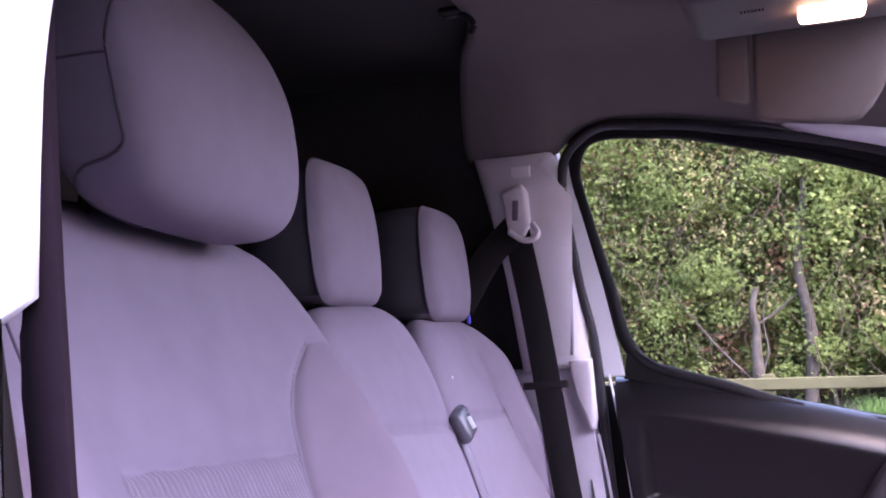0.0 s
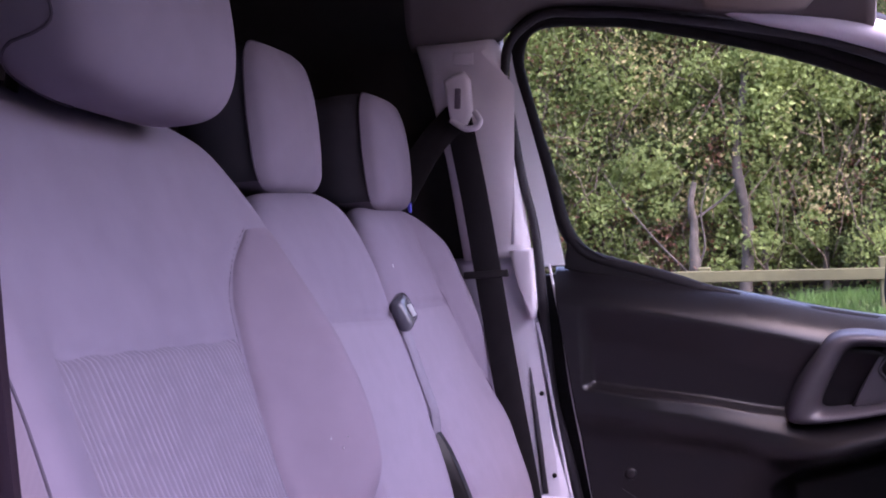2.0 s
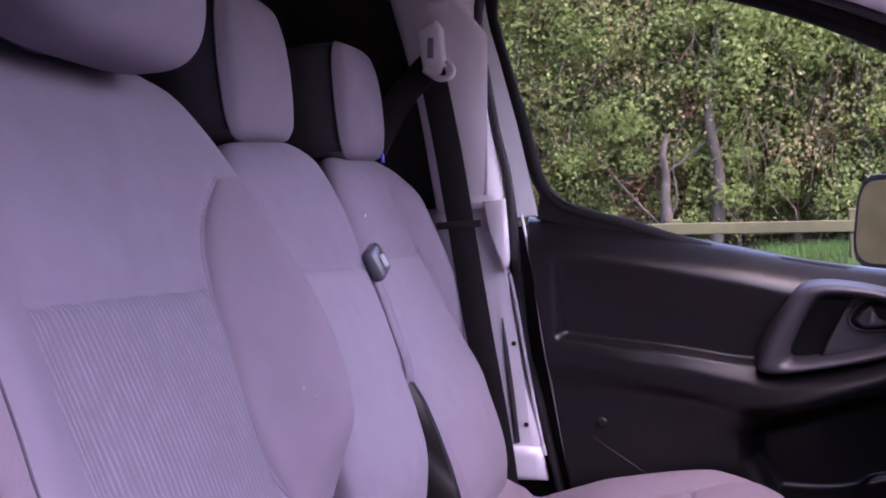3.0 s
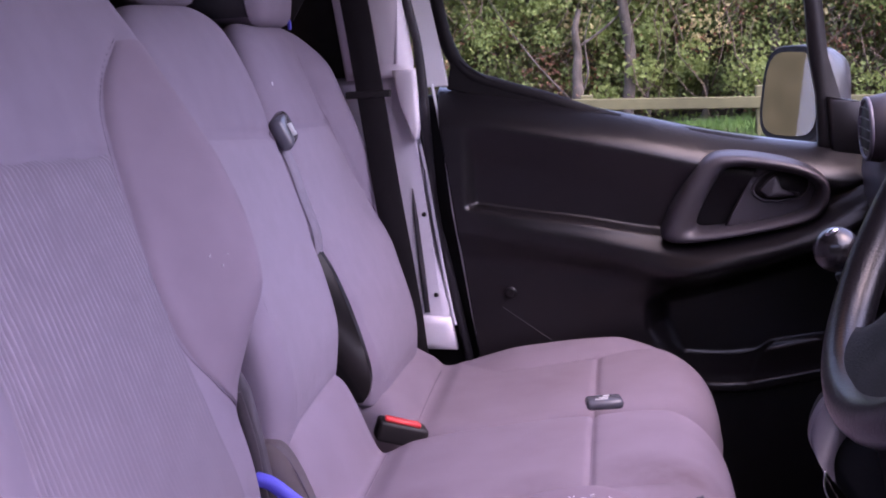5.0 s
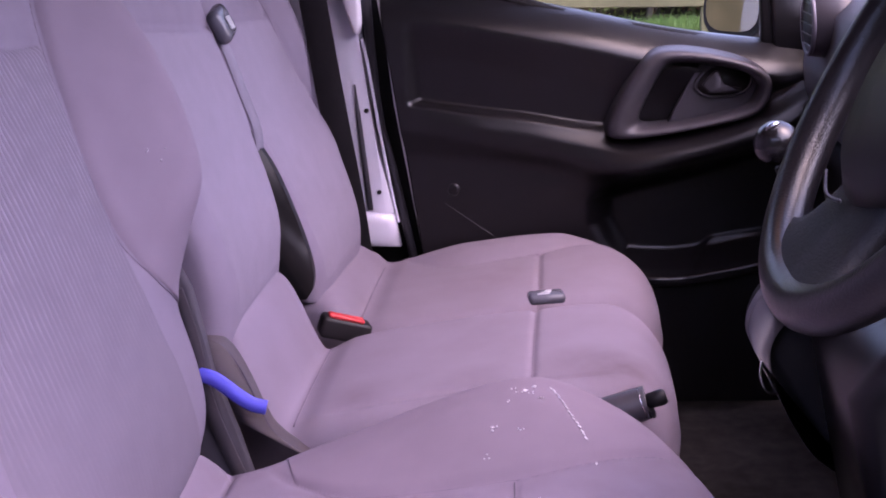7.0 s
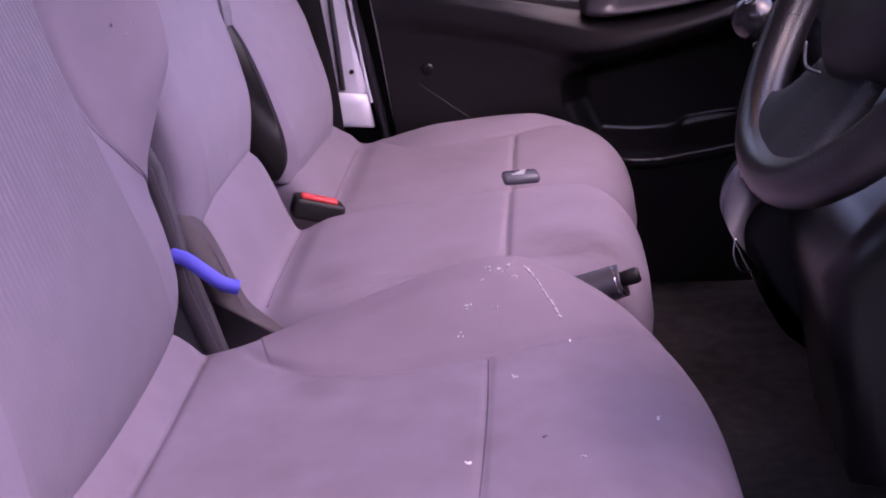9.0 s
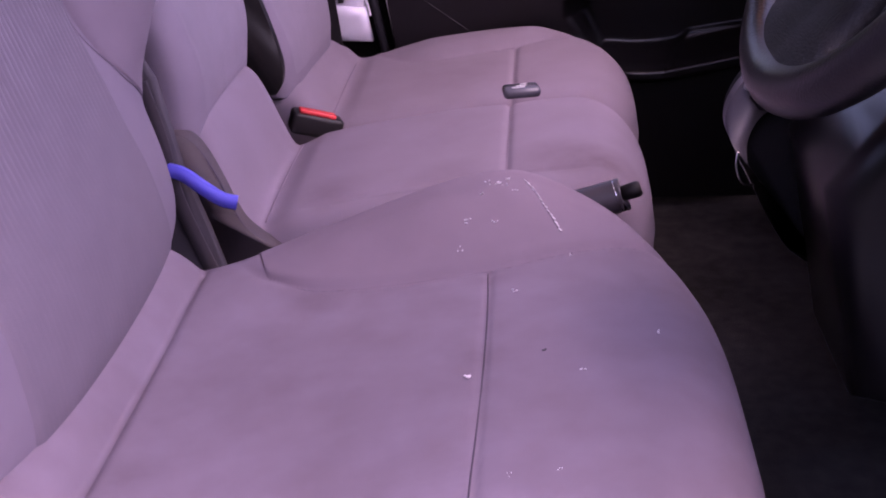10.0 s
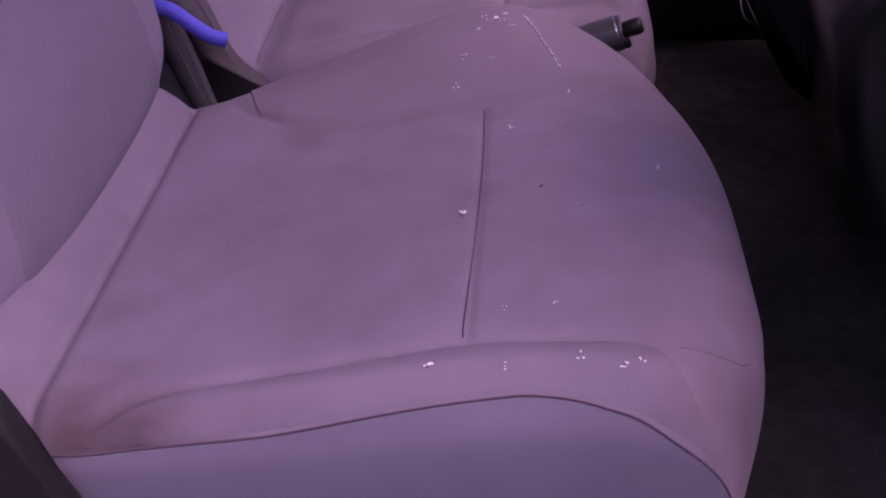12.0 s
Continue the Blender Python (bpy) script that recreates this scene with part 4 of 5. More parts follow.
PAS_SEAT = bench_cushion([(-0.03, 0.345), (0.03, 0.358), (0.062, 0.354), (0.090, 0.332), (0.106, 0.306), (0.14, 0.309), (0.20, 0.313), (0.36, 0.331), (0.45, 0.337), (0.55, 0.327)],
                         1.065, 1.44, 0.540, (1.2225, 0.206, 0.08), [(-0.03, 1.365), (0.08, 1.385), (0.11, 1.43), (0.3, 1.44), (0.42, 1.41), (0.50, 1.35), (0.56, 1.28)], [(0.08, 1.07), (0.5, 1.07)], PAS_FAR, 0.014)
part("cushion", PAS_SEAT.mesh(180, 100), FABRIC_WORN, passenger_seat)
part("seam", PAS_SEAT.seam([(1.33, 0.362), (1.2, 0.3625), (1.085, 0.362)]), SEAM, passenger_seat)
part("seam", PAS_SEAT.seam([(1.36, 0.106), (1.2, 0.106), (1.10, 0.106)], 0.0012, 0.0), SEAM, passenger_seat)
part("seam", PAS_SEAT.seam([(spline(PAS_FAR, x), x) for x in (0.16, 0.18, 0.21, 0.25, 0.3, 0.36)], 0.0007, 0.0), SEAM, passenger_seat)
bench_frame(passenger_seat, 1.065, 1.44)
headrest(middle_seat, 0.798, 1.006, 0.918, 1.105, -0.118, 0.05, 0.12, 0.42, 0.006)
headrest(passenger_seat, 1.192, 1.395, 0.882, 1.064, -0.10, 0.05, 0.12, 0.42, 0.006)
part("tag", box((0.006, 0.005, 0.016), (-0.099, 1.366, 0.884), 0.002), BLUE, passenger_seat, "small blue tag under the headrest")
speck_bm = bmesh.new()
bmesh.ops.create_icosphere(speck_bm, subdivisions=1, radius=1.0, matrix=Matrix.Translation((-0.0705, 1.138, 0.805)) @ Matrix.Diagonal((0.0008, 0.002, 0.003, 1)))
part("paint_fleck", speck_bm, DIRT, passenger_seat, "white paint fleck", False)
part("release_strap", ribbon(curve([(0.006, 0.664, 0.405), (0.024, 0.660, 0.400), (0.045, 0.656, 0.385), (0.062, 0.655, 0.373), (0.078, 0.656, 0.368)]), 0.0145, 0.008, (0.45, 0.1, 1)), BLUE, middle_seat, "blue fabric release strap")

FLANK = curve([(x, 0, z) for x, z in ((-0.035, 0.625), (-0.012, 0.592), (0.013, 0.548), (0.036, 0.482), (0.053, 0.412), (0.052, 0.378), (0.040, 0.358))], 5)
part("flank", prism([(p.x, p.z) for p in FLANK] + [(-0.06, 0.35), (-0.09, 0.60)], "y", 1.052, 1.068, 0.004), BLACK, passenger_seat, "black plastic seat flank")

# The backrest side's shade is put into its fabric colour.
part("flank", prism([(-0.12, 0.66), (-0.05, 0.63), (-0.018, 0.55), (-0.002, 0.48), (-0.002, 0.42), (-0.12, 0.42)], "y", 0.672, 0.694, 0.008), FABRIC_DARK, middle_seat, "side of the backrest, shade put into its dark grey")
PANEL = curve([(x, 0, z) for x, z in ((-0.02, 0.430), (0.006, 0.436), (0.026, 0.427), (0.039, 0.407), (0.050, 0.380), (0.062, 0.345), (0.074, 0.322), (0.10, 0.300), (0.14, 0.285))], 5)
part("side_panel", prism([(p.x, p.z) for p in PANEL] + [(0.14, 0.20), (0.05, 0.20), (0.036, 0.27), (0.020, 0.354), (-0.01, 0.41)], "y", 0.690, 0.715, 0.010, 4), FABRIC_LEATHER, middle_seat, "dark brown leather-look side panel")
part("panel_seam", sweep([(p.x + 0.002, 0.692, p.z - 0.004) for p in PANEL[8:34]], 0.0011, 6), STITCH, middle_seat)
part("hinge_cover", prism([(-0.02, 0.55), (0.003, 0.50), (0.010, 0.445), (0.016, 0.40), (0.035, 0.33), (0.050, 0.275), (0.045, 0.20), (-0.06, 0.20), (-0.06, 0.55)], "y", 0.676, 0.690, 0.005), FABRIC_SIDE, middle_seat, "dark plastic hinge cover")
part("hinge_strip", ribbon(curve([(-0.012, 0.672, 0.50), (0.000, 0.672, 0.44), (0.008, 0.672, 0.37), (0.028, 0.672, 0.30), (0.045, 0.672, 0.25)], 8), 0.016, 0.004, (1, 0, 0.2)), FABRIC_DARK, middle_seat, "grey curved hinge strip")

# ---- passenger door ----
DOOR_Y = 1.47


def door_top(x):
    return spline([(0.10, 0.765), (0.20, 0.751), (0.35, 0.718), (0.45, 0.694), (0.55, 0.668), (0.65, 0.648), (0.75, 0.632), (0.95, 0.597)], x)


def door_back(z):
    return 0.113 + 0.10 * (0.763 - z)


door = thing("passenger_door", "dark plastic-lined passenger door, closed", "van door")


def ledge_at(x):
    return spline([(0.14, 0.560), (0.167, 0.561), (0.247, 0.547), (0.34, 0.532), (0.474, 0.506), (0.60, 0.502), (0.70, 0.530), (0.80, 0.575), (0.99, 0.62)], x)


def arm_at(x):
    return spline([(0.12, 0.545), (0.248, 0.522), (0.34, 0.505), (0.432, 0.485), (0.523, 0.470), (0.60, 0.476), (0.658, 0.487), (0.72, 0.512), (0.80, 0.55)], x)


def door_relief(x, z):
    """How far the lining stands in: a rolled top, a sunken upper panel, an arm ledge and a pocket with its lip."""
    top, ledge, arm = door_top(x), ledge_at(x), arm_at(x)
    d = 0.036 * smoothstep(0.0, 0.060, top - z)
    sunk = smoothstep(0.150, 0.172, x) * smoothstep(ledge - 0.002, ledge + 0.010, z) * smoothstep(top - 0.040, top - 0.120, z)
    d -= 0.026 * sunk * (0.55 + 0.45 * smoothstep(top - 0.06, ledge, z))
    if z < ledge + 0.02:
        d += notch(z - ledge - 0.003, 0.004, 0.0035) * smoothstep(0.160, 0.22, x)
        d += (0.008 + 0.010 * smoothstep(0.30, 0.50, x)) * smoothstep(ledge, arm, z) * smoothstep(arm - 0.060, arm - 0.012, z) * smoothstep(0.14, 0.30, x)
        d -= 0.016 * smoothstep(arm - 0.015, arm - 0.065, z)
    band = 0.398 + 0.235 * (x - 0.386) + 0.020
    d += 0.030 * math.exp(-(((z - band) / 0.030) ** 2)) * smoothstep(0.30, 0.56, x) * smoothstep(0.95, 0.75, x)
    lip = spline([(0.45, 0.262), (0.54, 0.250), (0.60, 0.249), (0.65, 0.256), (0.735, 0.271), (0.95, 0.31)], x)
    roof = band - 0.016
    inset = min(x - 0.437 - 0.5 * max(0.345 - z, 0.0) - 8.0 * max(z - 0.385, 0.0) ** 1.5, roof - z, (z - lip) * 1.2)
    d -= 0.055 * smoothstep(0.0, 0.050, inset)
    d += 0.020 * smoothstep(lip + 0.011, lip + 0.004, z) * smoothstep(lip - 0.016, lip - 0.009, z) * smoothstep(0.46, 0.56, x)
    inner = spline([(0.60, 0.250), (0.613, 0.262), (0.645, 0.298), (0.665, 0.303), (0.74, 0.312), (0.95, 0.33)], x)
    d += 0.007 * smoothstep(inner + 0.004, inner - 0.002, z) * smoothstep(lip, lip + 0.012, z) * smoothstep(0.600, 0.612, x)
    return d


bm, rows = bmesh.new(), []
for i in range(241):
    row = []
    for j in range(261):
        q = 0.35 * j / 260 + 0.65 * math.sin(math.pi / 2 * j / 260)
        x0 = 0.113 + 0.88 * i / 240
        z = door_top(x0) * q + 0.02 * (1 - q)
        x = x0 + (door_back(z) - 0.113) * (1 - i / 240)
        y = DOOR_Y - door_relief(x, z)
        if q > 0.94:
            y += 0.045 * (1 - math.sqrt(max(1 - ((q - 0.94) / 0.06) ** 2, 0.0)))
        row.append(bm.verts.new((x, y, z)))
    rows.append(row)
for one, two in zip(rows, rows[1:]):
    for j in range(260):
        bm.faces.new((one[j], one[j + 1], two[j + 1], two[j]))
lining = part("lining", bm, PLASTIC, door, "dark moulded plastic door lining")
thick = lining.modifiers.new("thick", "SOLIDIFY")
thick.thickness, thick.offset = 0.006, -1
part("door_shell", prism([(0.13, 0.0), (0.99, 0.0), (0.99, 0.58), (0.72, 0.62), (0.35, 0.70), (0.115, 0.745)], "y", 1.535, 1.60, 0.006), PAINT, door, "white painted door shell", False)

WINDOW = [(0.134, 0.83), (0.117, 0.909), (0.096, 0.998), (0.079, 1.077), (0.074, 1.11), (0.081, 1.147), (0.10, 1.17), (0.137, 1.178), (0.203, 1.172), (0.305, 1.153), (0.57, 1.066), (0.80, 0.94), (0.98, 0.79), (0.98, 0.57), (0.72, 0.62), (0.50, 0.667), (0.38, 0.70), (0.29, 0.735), (0.22, 0.758), (0.165, 0.782)]
loop = curve([(x, 1.50, z) for x, z in WINDOW], 8, True)
part("window_seal", sweep(loop, 0.012, 8, True, up=(0, 1, 0)), RUBBER, door, "black rubber window seal")
part("pane", prism([(p.x, p.z) for p in loop], "y", 1.505, 1.509, 0), GLASS, door, "clear side window glass", False).visible_shadow = False
FRAME = [(0.059, 1.071), (0.063, 1.11), (0.067, 1.13), (0.071, 1.08), (0.083, 1.039), (0.107, 0.921), (0.124, 0.813), (0.131, 0.765), (0.095, 0.765), (0.088, 0.816), (0.075, 0.923)]
part("window_frame", prism(FRAME, "y", 1.487, 1.50, 0.0025), PAINT, door, "white painted window frame", False)
part("frame_top", sweep(curve([(x, 1.495, z) for x, z in ((0.075, 1.16), (0.10, 1.185), (0.14, 1.193), (0.203, 1.188), (0.305, 1.169), (0.57, 1.083), (0.80, 0.957), (1.0, 0.80))], 8), 0.013, 8, up=(0, 1, 0)), RUBBER, door, "black upper window surround")
part("door_edge", sweep([(0.108, 1.462, 0.771), (0.121, 1.463, 0.666), (0.128, 1.464, 0.561), (0.152, 1.466, 0.363), (0.165, 1.468, 0.25)], 0.0024, 8, up=(0, 1, 0)), PAINT, door, "thin bright edge of the door")
part("gusset", prism([(0.128, 0.76), (0.136, 0.80), (0.146, 0.815), (0.160, 0.795), (0.20, 0.772), (0.26, 0.748), (0.34, 0.722), (0.30, 0.705)], "y", 1.49, 1.50, 0.003), RUBBER, door, "black corner trim", False)
part("window_divider", prism([(0.730, 0.632), (0.728, 0.713), (0.717, 0.777), (0.70, 1.02), (0.725, 1.02), (0.742, 0.777), (0.764, 0.70), (0.82, 0.61), (0.735, 0.615)], "y", 1.492, 1.512, 0.004), BLACK, door, "black window divider")
def bezel(outer, inner, profile):
    """A moulded ring between two outlines; profile gives (way from outer to inner, y) across it."""
    a, b = (curve([(x, 0, z) for x, z in line], 6, True) for line in (outer, inner))
    bm = bmesh.new()
    rings = [[bm.verts.new((p.x + (q.x - p.x) * k, y, p.z + (q.z - p.z) * k)) for p, q in zip(a, b)] for k, y in profile]
    n = len(a)
    for one, two in zip(rings, rings[1:]):
        for i in range(n):
            bm.faces.new((one[i], one[(i + 1) % n], two[(i + 1) % n], two[i]))
    return bm


OUTER = [(0.473, 0.511), (0.492, 0.556), (0.520, 0.601), (0.545, 0.630), (0.578, 0.637), (0.631, 0.631), (0.691, 0.615), (0.726, 0.595), (0.738, 0.572), (0.730, 0.541), (0.700, 0.519), (0.611, 0.503), (0.522, 0.493), (0.480, 0.496)]
INNER = [(0.529, 0.526), (0.537, 0.548), (0.555, 0.582), (0.572, 0.604), (0.590, 0.611), (0.631, 0.608), (0.682, 0.596), (0.706, 0.585), (0.716, 0.572), (0.709, 0.552), (0.688, 0.538), (0.615, 0.522), (0.560, 0.516), (0.535, 0.516)]
handle = part("pull_handle", bezel(OUTER, INNER, [(-0.05, 1.462), (0.0, 1.440), (0.06, 1.420), (0.20, 1.408), (0.45, 1.404), (0.70, 1.410), (0.90, 1.422), (1.0, 1.438), (1.02, 1.468)]), PLASTIC_SOFT, door, "grey plastic pull handle surround")
part("handle_bowl", prism(INNER, "y", 1.466, 1.472, 0), BLACK, handle)
part("latch_plate", prism([(0.574, 0.516), (0.585, 0.535), (0.612, 0.585), (0.628, 0.612), (0.70, 0.598), (0.72, 0.575), (0.70, 0.535), (0.63, 0.518)], "y", 1.436, 1.455, 0.004), PLASTIC_MID, handle, "grey latch plate")
LATCH = [(0.619, 0.574), (0.634, 0.597), (0.658, 0.606), (0.690, 0.603), (0.706, 0.588), (0.701, 0.566), (0.675, 0.556), (0.634, 0.558)]
part("latch_bowl", prism([(p.x, p.z) for p in curve([(x, 0, z) for x, z in LATCH], 5, True)], "y", 1.4325, 1.4352, 0), BLACK, handle, "black finger recess")
part("latch_ring", sweep(curve([(x, 1.434, z) for x, z in LATCH], 6, True), 0.0028, 8, True, up=(0, 1, 0)), PLASTIC_SOFT, handle)
part("latch_lever", prism([(0.628, 0.576), (0.640, 0.590), (0.651, 0.598), (0.657, 0.594), (0.658, 0.573), (0.690, 0.568), (0.688, 0.563), (0.640, 0.562)], "y", 1.422, 1.434, 0.004, 3), PLASTIC_SOFT, handle, "dark grey latch lever")
CAP = DOOR_Y - door_relief(0.219, 0.416)
part("cap", sweep([(0.219, CAP + 0.004, 0.416), (0.219, CAP - 0.0005, 0.416), (0.219, CAP - 0.003, 0.416), (0.219, CAP - 0.0035, 0.416)], [0.0105, 0.0105, 0.009, 0.005], 16, up=(0, 0, 1)), PLASTIC, door, "small round cap")
part("crease", sweep([(x, DOOR_Y - door_relief(x, z) - 0.0002, z) for x, z in ((0.203 + 0.008 * k, 0.392 - 0.0061 * k) for k in range(13))], 0.0006, 5), PLASTIC_SOFT, door, "thin diagonal scratch line")

# ---- passenger side pillar ----
def band(points, lo, hi, mat, name, label, category="pillar trim", soft=0.014):
    return tagged(put(name, prism(points, "y", lo, hi, soft, 6), mat), label, category, kind="structure")


band([(-0.09, 1.158), (0.041, 1.157), (0.055, 1.138), (0.050, 1.068), (0.066, 0.924), (0.080, 0.81), (0.078, 0.787), (-0.035, 0.785), (-0.055, 1.0)], 1.43, 1.49, BEIGE, "pillar_trim", "pale plastic pillar cover beside the passenger door", soft=0.028)
band([(-0.06, 0.79), (0.068, 0.79), (0.080, 0.632), (0.084, 0.584), (0.093, 0.486), (0.112, 0.387), (0.115, 0.36), (0.03, 0.36), (0.0, 0.60)], 1.455, 1.50, PAINT_IN, "pillar", "white painted lower door pillar", "pillar")
band([(0.035, 0.385), (0.114, 0.375), (0.122, 0.318), (0.045, 0.322)], 1.44, 1.48, PAINT_IN, "pillar_foot", "white painted pillar foot", "pillar")
wall("door_jamb", (0.16, 0.01, 0.66), (0.10, 1.52, 0.42), BLACK, "dark door jamb behind the pillar", "door jamb")
put("aperture_seal", sweep(curve([(0.145, 1.478, 0.25), (0.127, 1.475, 0.37), (0.109, 1.472, 0.48), (0.098, 1.47, 0.54), (0.094, 1.467, 0.63), (0.089, 1.465, 0.818), (0.073, 1.463, 0.924), (0.058, 1.462, 1.069), (0.059, 1.462, 1.107), (0.069, 1.462, 1.142), (0.095, 1.462, 1.168), (0.135, 1.462, 1.185), (0.201, 1.462, 1.179), (0.309, 1.462, 1.162), (0.58, 1.46, 1.090), (0.85, 1.46, 0.96)], 8), 0.0080, 10), SEAL_GREY)
tagged(bpy.data.objects["aperture_seal"], "black rubber seal round the door opening", "door seal", kind="structure")

band([(0.046, 0.800), (0.084, 0.800), (0.085, 0.70), (0.081, 0.684), (0.071, 0.686), (0.057, 0.745)], 1.432, 1.460, BEIGE, "pillar_tongue", "pale plastic tongue under the pillar cover", soft=0.006)
belt = thing("seat_belt", "black seat belt hanging from the passenger pillar", "seat belt")
part("webbing", ribbon(curve([(-0.02, 1.425, 1.03), (0.0, 1.41, 0.90), (0.014, 1.40, 0.78), (0.031, 1.40, 0.60), (0.050, 1.41, 0.40), (0.060, 1.41, 0.25)], 8), 0.045, 0.002, (1, 0, 0.1)), WEBBING, belt)
part("upper_webbing", ribbon(curve([(-0.02, 1.425, 1.03), (-0.07, 1.41, 0.98), (-0.12, 1.39, 0.90)], 8), 0.047, 0.002, (1, 0, -0.6)), WEBBING, belt)
part("guide_cover", prism([(-0.038, 1.088), (-0.003, 1.10), (0.006, 1.085), (0.006, 1.03), (-0.004, 1.012), (-0.030, 1.016)], "y", 1.408, 1.44, 0.007, 3), BEIGE, belt, "pale plastic anchor cover")
# No slot is cut; a darker block paints its shade on the cover.
part("slot_shade", box((0.011, 0.004, 0.034), (-0.014, 1.4085, 1.056), 0.002, (0, 6, 0)), FABRIC_DIM, belt, "darker block with the anchor slot's shade in its colour")
part("guide_ring", sweep(curve([(-0.028, 1.41, 1.022), (-0.005, 1.402, 1.006), (0.014, 1.40, 1.006), (0.022, 1.40, 1.016), (0.012, 1.408, 1.032)], 6), 0.005, 8), BEIGE, belt, "pale belt loop")
part("clip", box((0.075, 0.008, 0.012), (0.012, 1.40, 0.765), 0.002), BLACK, belt, "black belt clip")

for z, x in ((0.555, 0.080), (0.415, 0.091)):
    tagged(put("pillar_hole", sweep([(x, 1.4535, z), (x, 1.457, z)], 0.0042, 12), BLACK), "small dark hole in the painted pillar", "fixing hole", kind="structure")
# Raised grey strip; the pillar groove's shade is put into its colour.
tagged(put("groove_shade", sweep([(0.064, 1.4525, 0.60), (0.066, 1.4525, 0.55), (0.070, 1.4525, 0.47), (0.074, 1.4525, 0.385)], [0.001, 0.004, 0.005, 0.005], 8, flat=0.3, up=(0, 1, 0)), PLASTIC_MID), "grey strip standing for the shaded groove in the painted pillar", "groove", kind="structure")
tagged(put("pillar_flange", sweep(curve([(0.081, 1.459, 0.674), (0.088, 1.459, 0.627), (0.095, 1.459, 0.555), (0.104, 1.459, 0.475), (0.113, 1.459, 0.402), (0.120, 1.459, 0.36)], 6), 0.0028, 8), PAINT_IN), "narrow painted flange beside the door pillar", "flange", kind="structure")
tagged(put("pillar_trim_front", sweep(curve([(0.42, 1.468, 1.165), (0.48, 1.465, 1.145), (0.62, 1.46, 1.105), (0.80, 1.47, 1.02), (1.05, 1.49, 0.86)], 8), [0.02 + 0.02 * min(i / 16, 1) for i in range(33)], 10, flat=0.6), BEIGE), "pale windscreen pillar cover", "pillar trim", kind="structure")

badge = thing("airbag_badge", "small pale embossed badge on the pillar cover", "badge")
part("plate", box((0.034, 0.004, 0.020), (-0.004, 1.4285, 1.122), 0.0015, (0, 4, 0)), BEIGE, badge)
hook = thing("roof_hook", "dark coat hook on the rear edge of the headliner", "coat hook")
part("arm", sweep(curve([(0.026, 0.90, 1.270), (0.045, 0.90, 1.272), (0.060, 0.90, 1.265), (0.065, 0.90, 1.254), (0.060, 0.90, 1.245)], 6), 0.0042, 10), BLACK, hook)
part("foot", box((0.028, 0.026, 0.012), (0.036, 0.90, 1.276), 0.004), BLACK, hook)

# ---- buckles ----
lap = thing("lap_belt", "grey lap belt with a buckle over the middle seat back", "seat belt")
for k in range(3):
    part("mark", box((0.002, 0.0035, 0.018), (-0.0225, 1.038 + 0.007 * k, 0.748), 0.0005, (12, -20, 0)), MARK, lap, "small pale moulded mark")
part("strap", ribbon(curve([(-0.044, 1.045, 0.735), (-0.032, 1.048, 0.709), (-0.017, 1.05, 0.654), (-0.004, 1.052, 0.605), (-0.004, 1.054, 0.575)], 8), 0.024, 0.003, (0.2, 1, 0)), STRAP, lap)
part("buckle", box((0.022, 0.054, 0.047), (-0.035, 1.046, 0.746), 0.0105, (12, -20, 0), 5), BUCKLE, lap, "grey plastic buckle")
buckle = thing("belt_buckle", "black buckle with a red release button", "seat belt buckle")
part("body", box((0.07, 0.035, 0.03), (0.10, 1.01, 0.33), 0.006, (0, 20, 20), 3), BLACK, buckle)
part("button", box((0.05, 0.016, 0.006), (0.105, 1.005, 0.347), 0.002, (0, 20, 20)), RED, buckle, "red release button")
tongue = thing("belt_tongue", "grey buckle end resting on the cushions", "seat belt buckle")
part("body", box((0.050, 0.032, 0.014), (0.376, 1.045, 0.355), 0.006, (0, 0, 10), 3), BUCKLE, tongue)
for k in range(3):
    part("mark", box((0.017 - 0.004 * k, 0.0028, 0.001), (0.373 + 0.003 * k, 1.037 + 0.0075 * k, 0.3622), 0.0003, (0, 0, 10)), MARK, tongue, "small pale moulded mark")

brake = thing("handbrake", "black handbrake lever beside the driver seat", "handbrake")
part("grip", sweep(curve([(0.34, 0.68, 0.30), (0.42, 0.68, 0.333), (0.480, 0.68, 0.352), (0.487, 0.68, 0.354)], 6), [0.0185] * 17 + [0.0185, 0.016], 16), PLASTIC_SOFT, brake, "dark grey moulded grip")
part("rim", sweep([(0.4835 + 0.006 * math.cos(a), 0.68 + 0.0172 * math.sin(a), 0.353 - 0.0162 * math.cos(a)) for a in (2 * math.pi * k / 28 for k in range(28))], 0.0014, 6, True), CHROME, brake, "thin bright rim")
part("button", sweep([(0.484, 0.68, 0.354), (0.500, 0.68, 0.359), (0.5045, 0.68, 0.3605), (0.508, 0.68, 0.3617)], [0.008, 0.009, 0.009, 0.007], 14), BLACK, brake, "black release button")

# ---- dashboard, wheel and gear lever ----
dash = thing("dashboard", "dark grey moulded dashboard", "dashboard")
part("body", prism([(0.795, 0.52), (0.785, 0.60), (0.795, 0.69), (0.83, 0.722), (1.2, 0.76), (1.2, 0.50), (0.82, 0.50)], "y", 0.62, 1.44, 0.012, 4), DASH, dash)
part("lower_panel", prism([(0.84, 0.30), (0.80, 0.50), (1.2, 0.50), (1.2, 0.05), (0.95, 0.05)], "y", 0.62, 1.44, 0.012, 4), BLACK, dash, "black lower panel")
part("driver_side", prism([(0.80, 0.50), (0.77, 0.62), (0.80, 0.76), (1.2, 0.80), (1.2, 0.45), (0.90, 0.45)], "y", 0.03, 0.62, 0.03, 4), PLASTIC, dash)
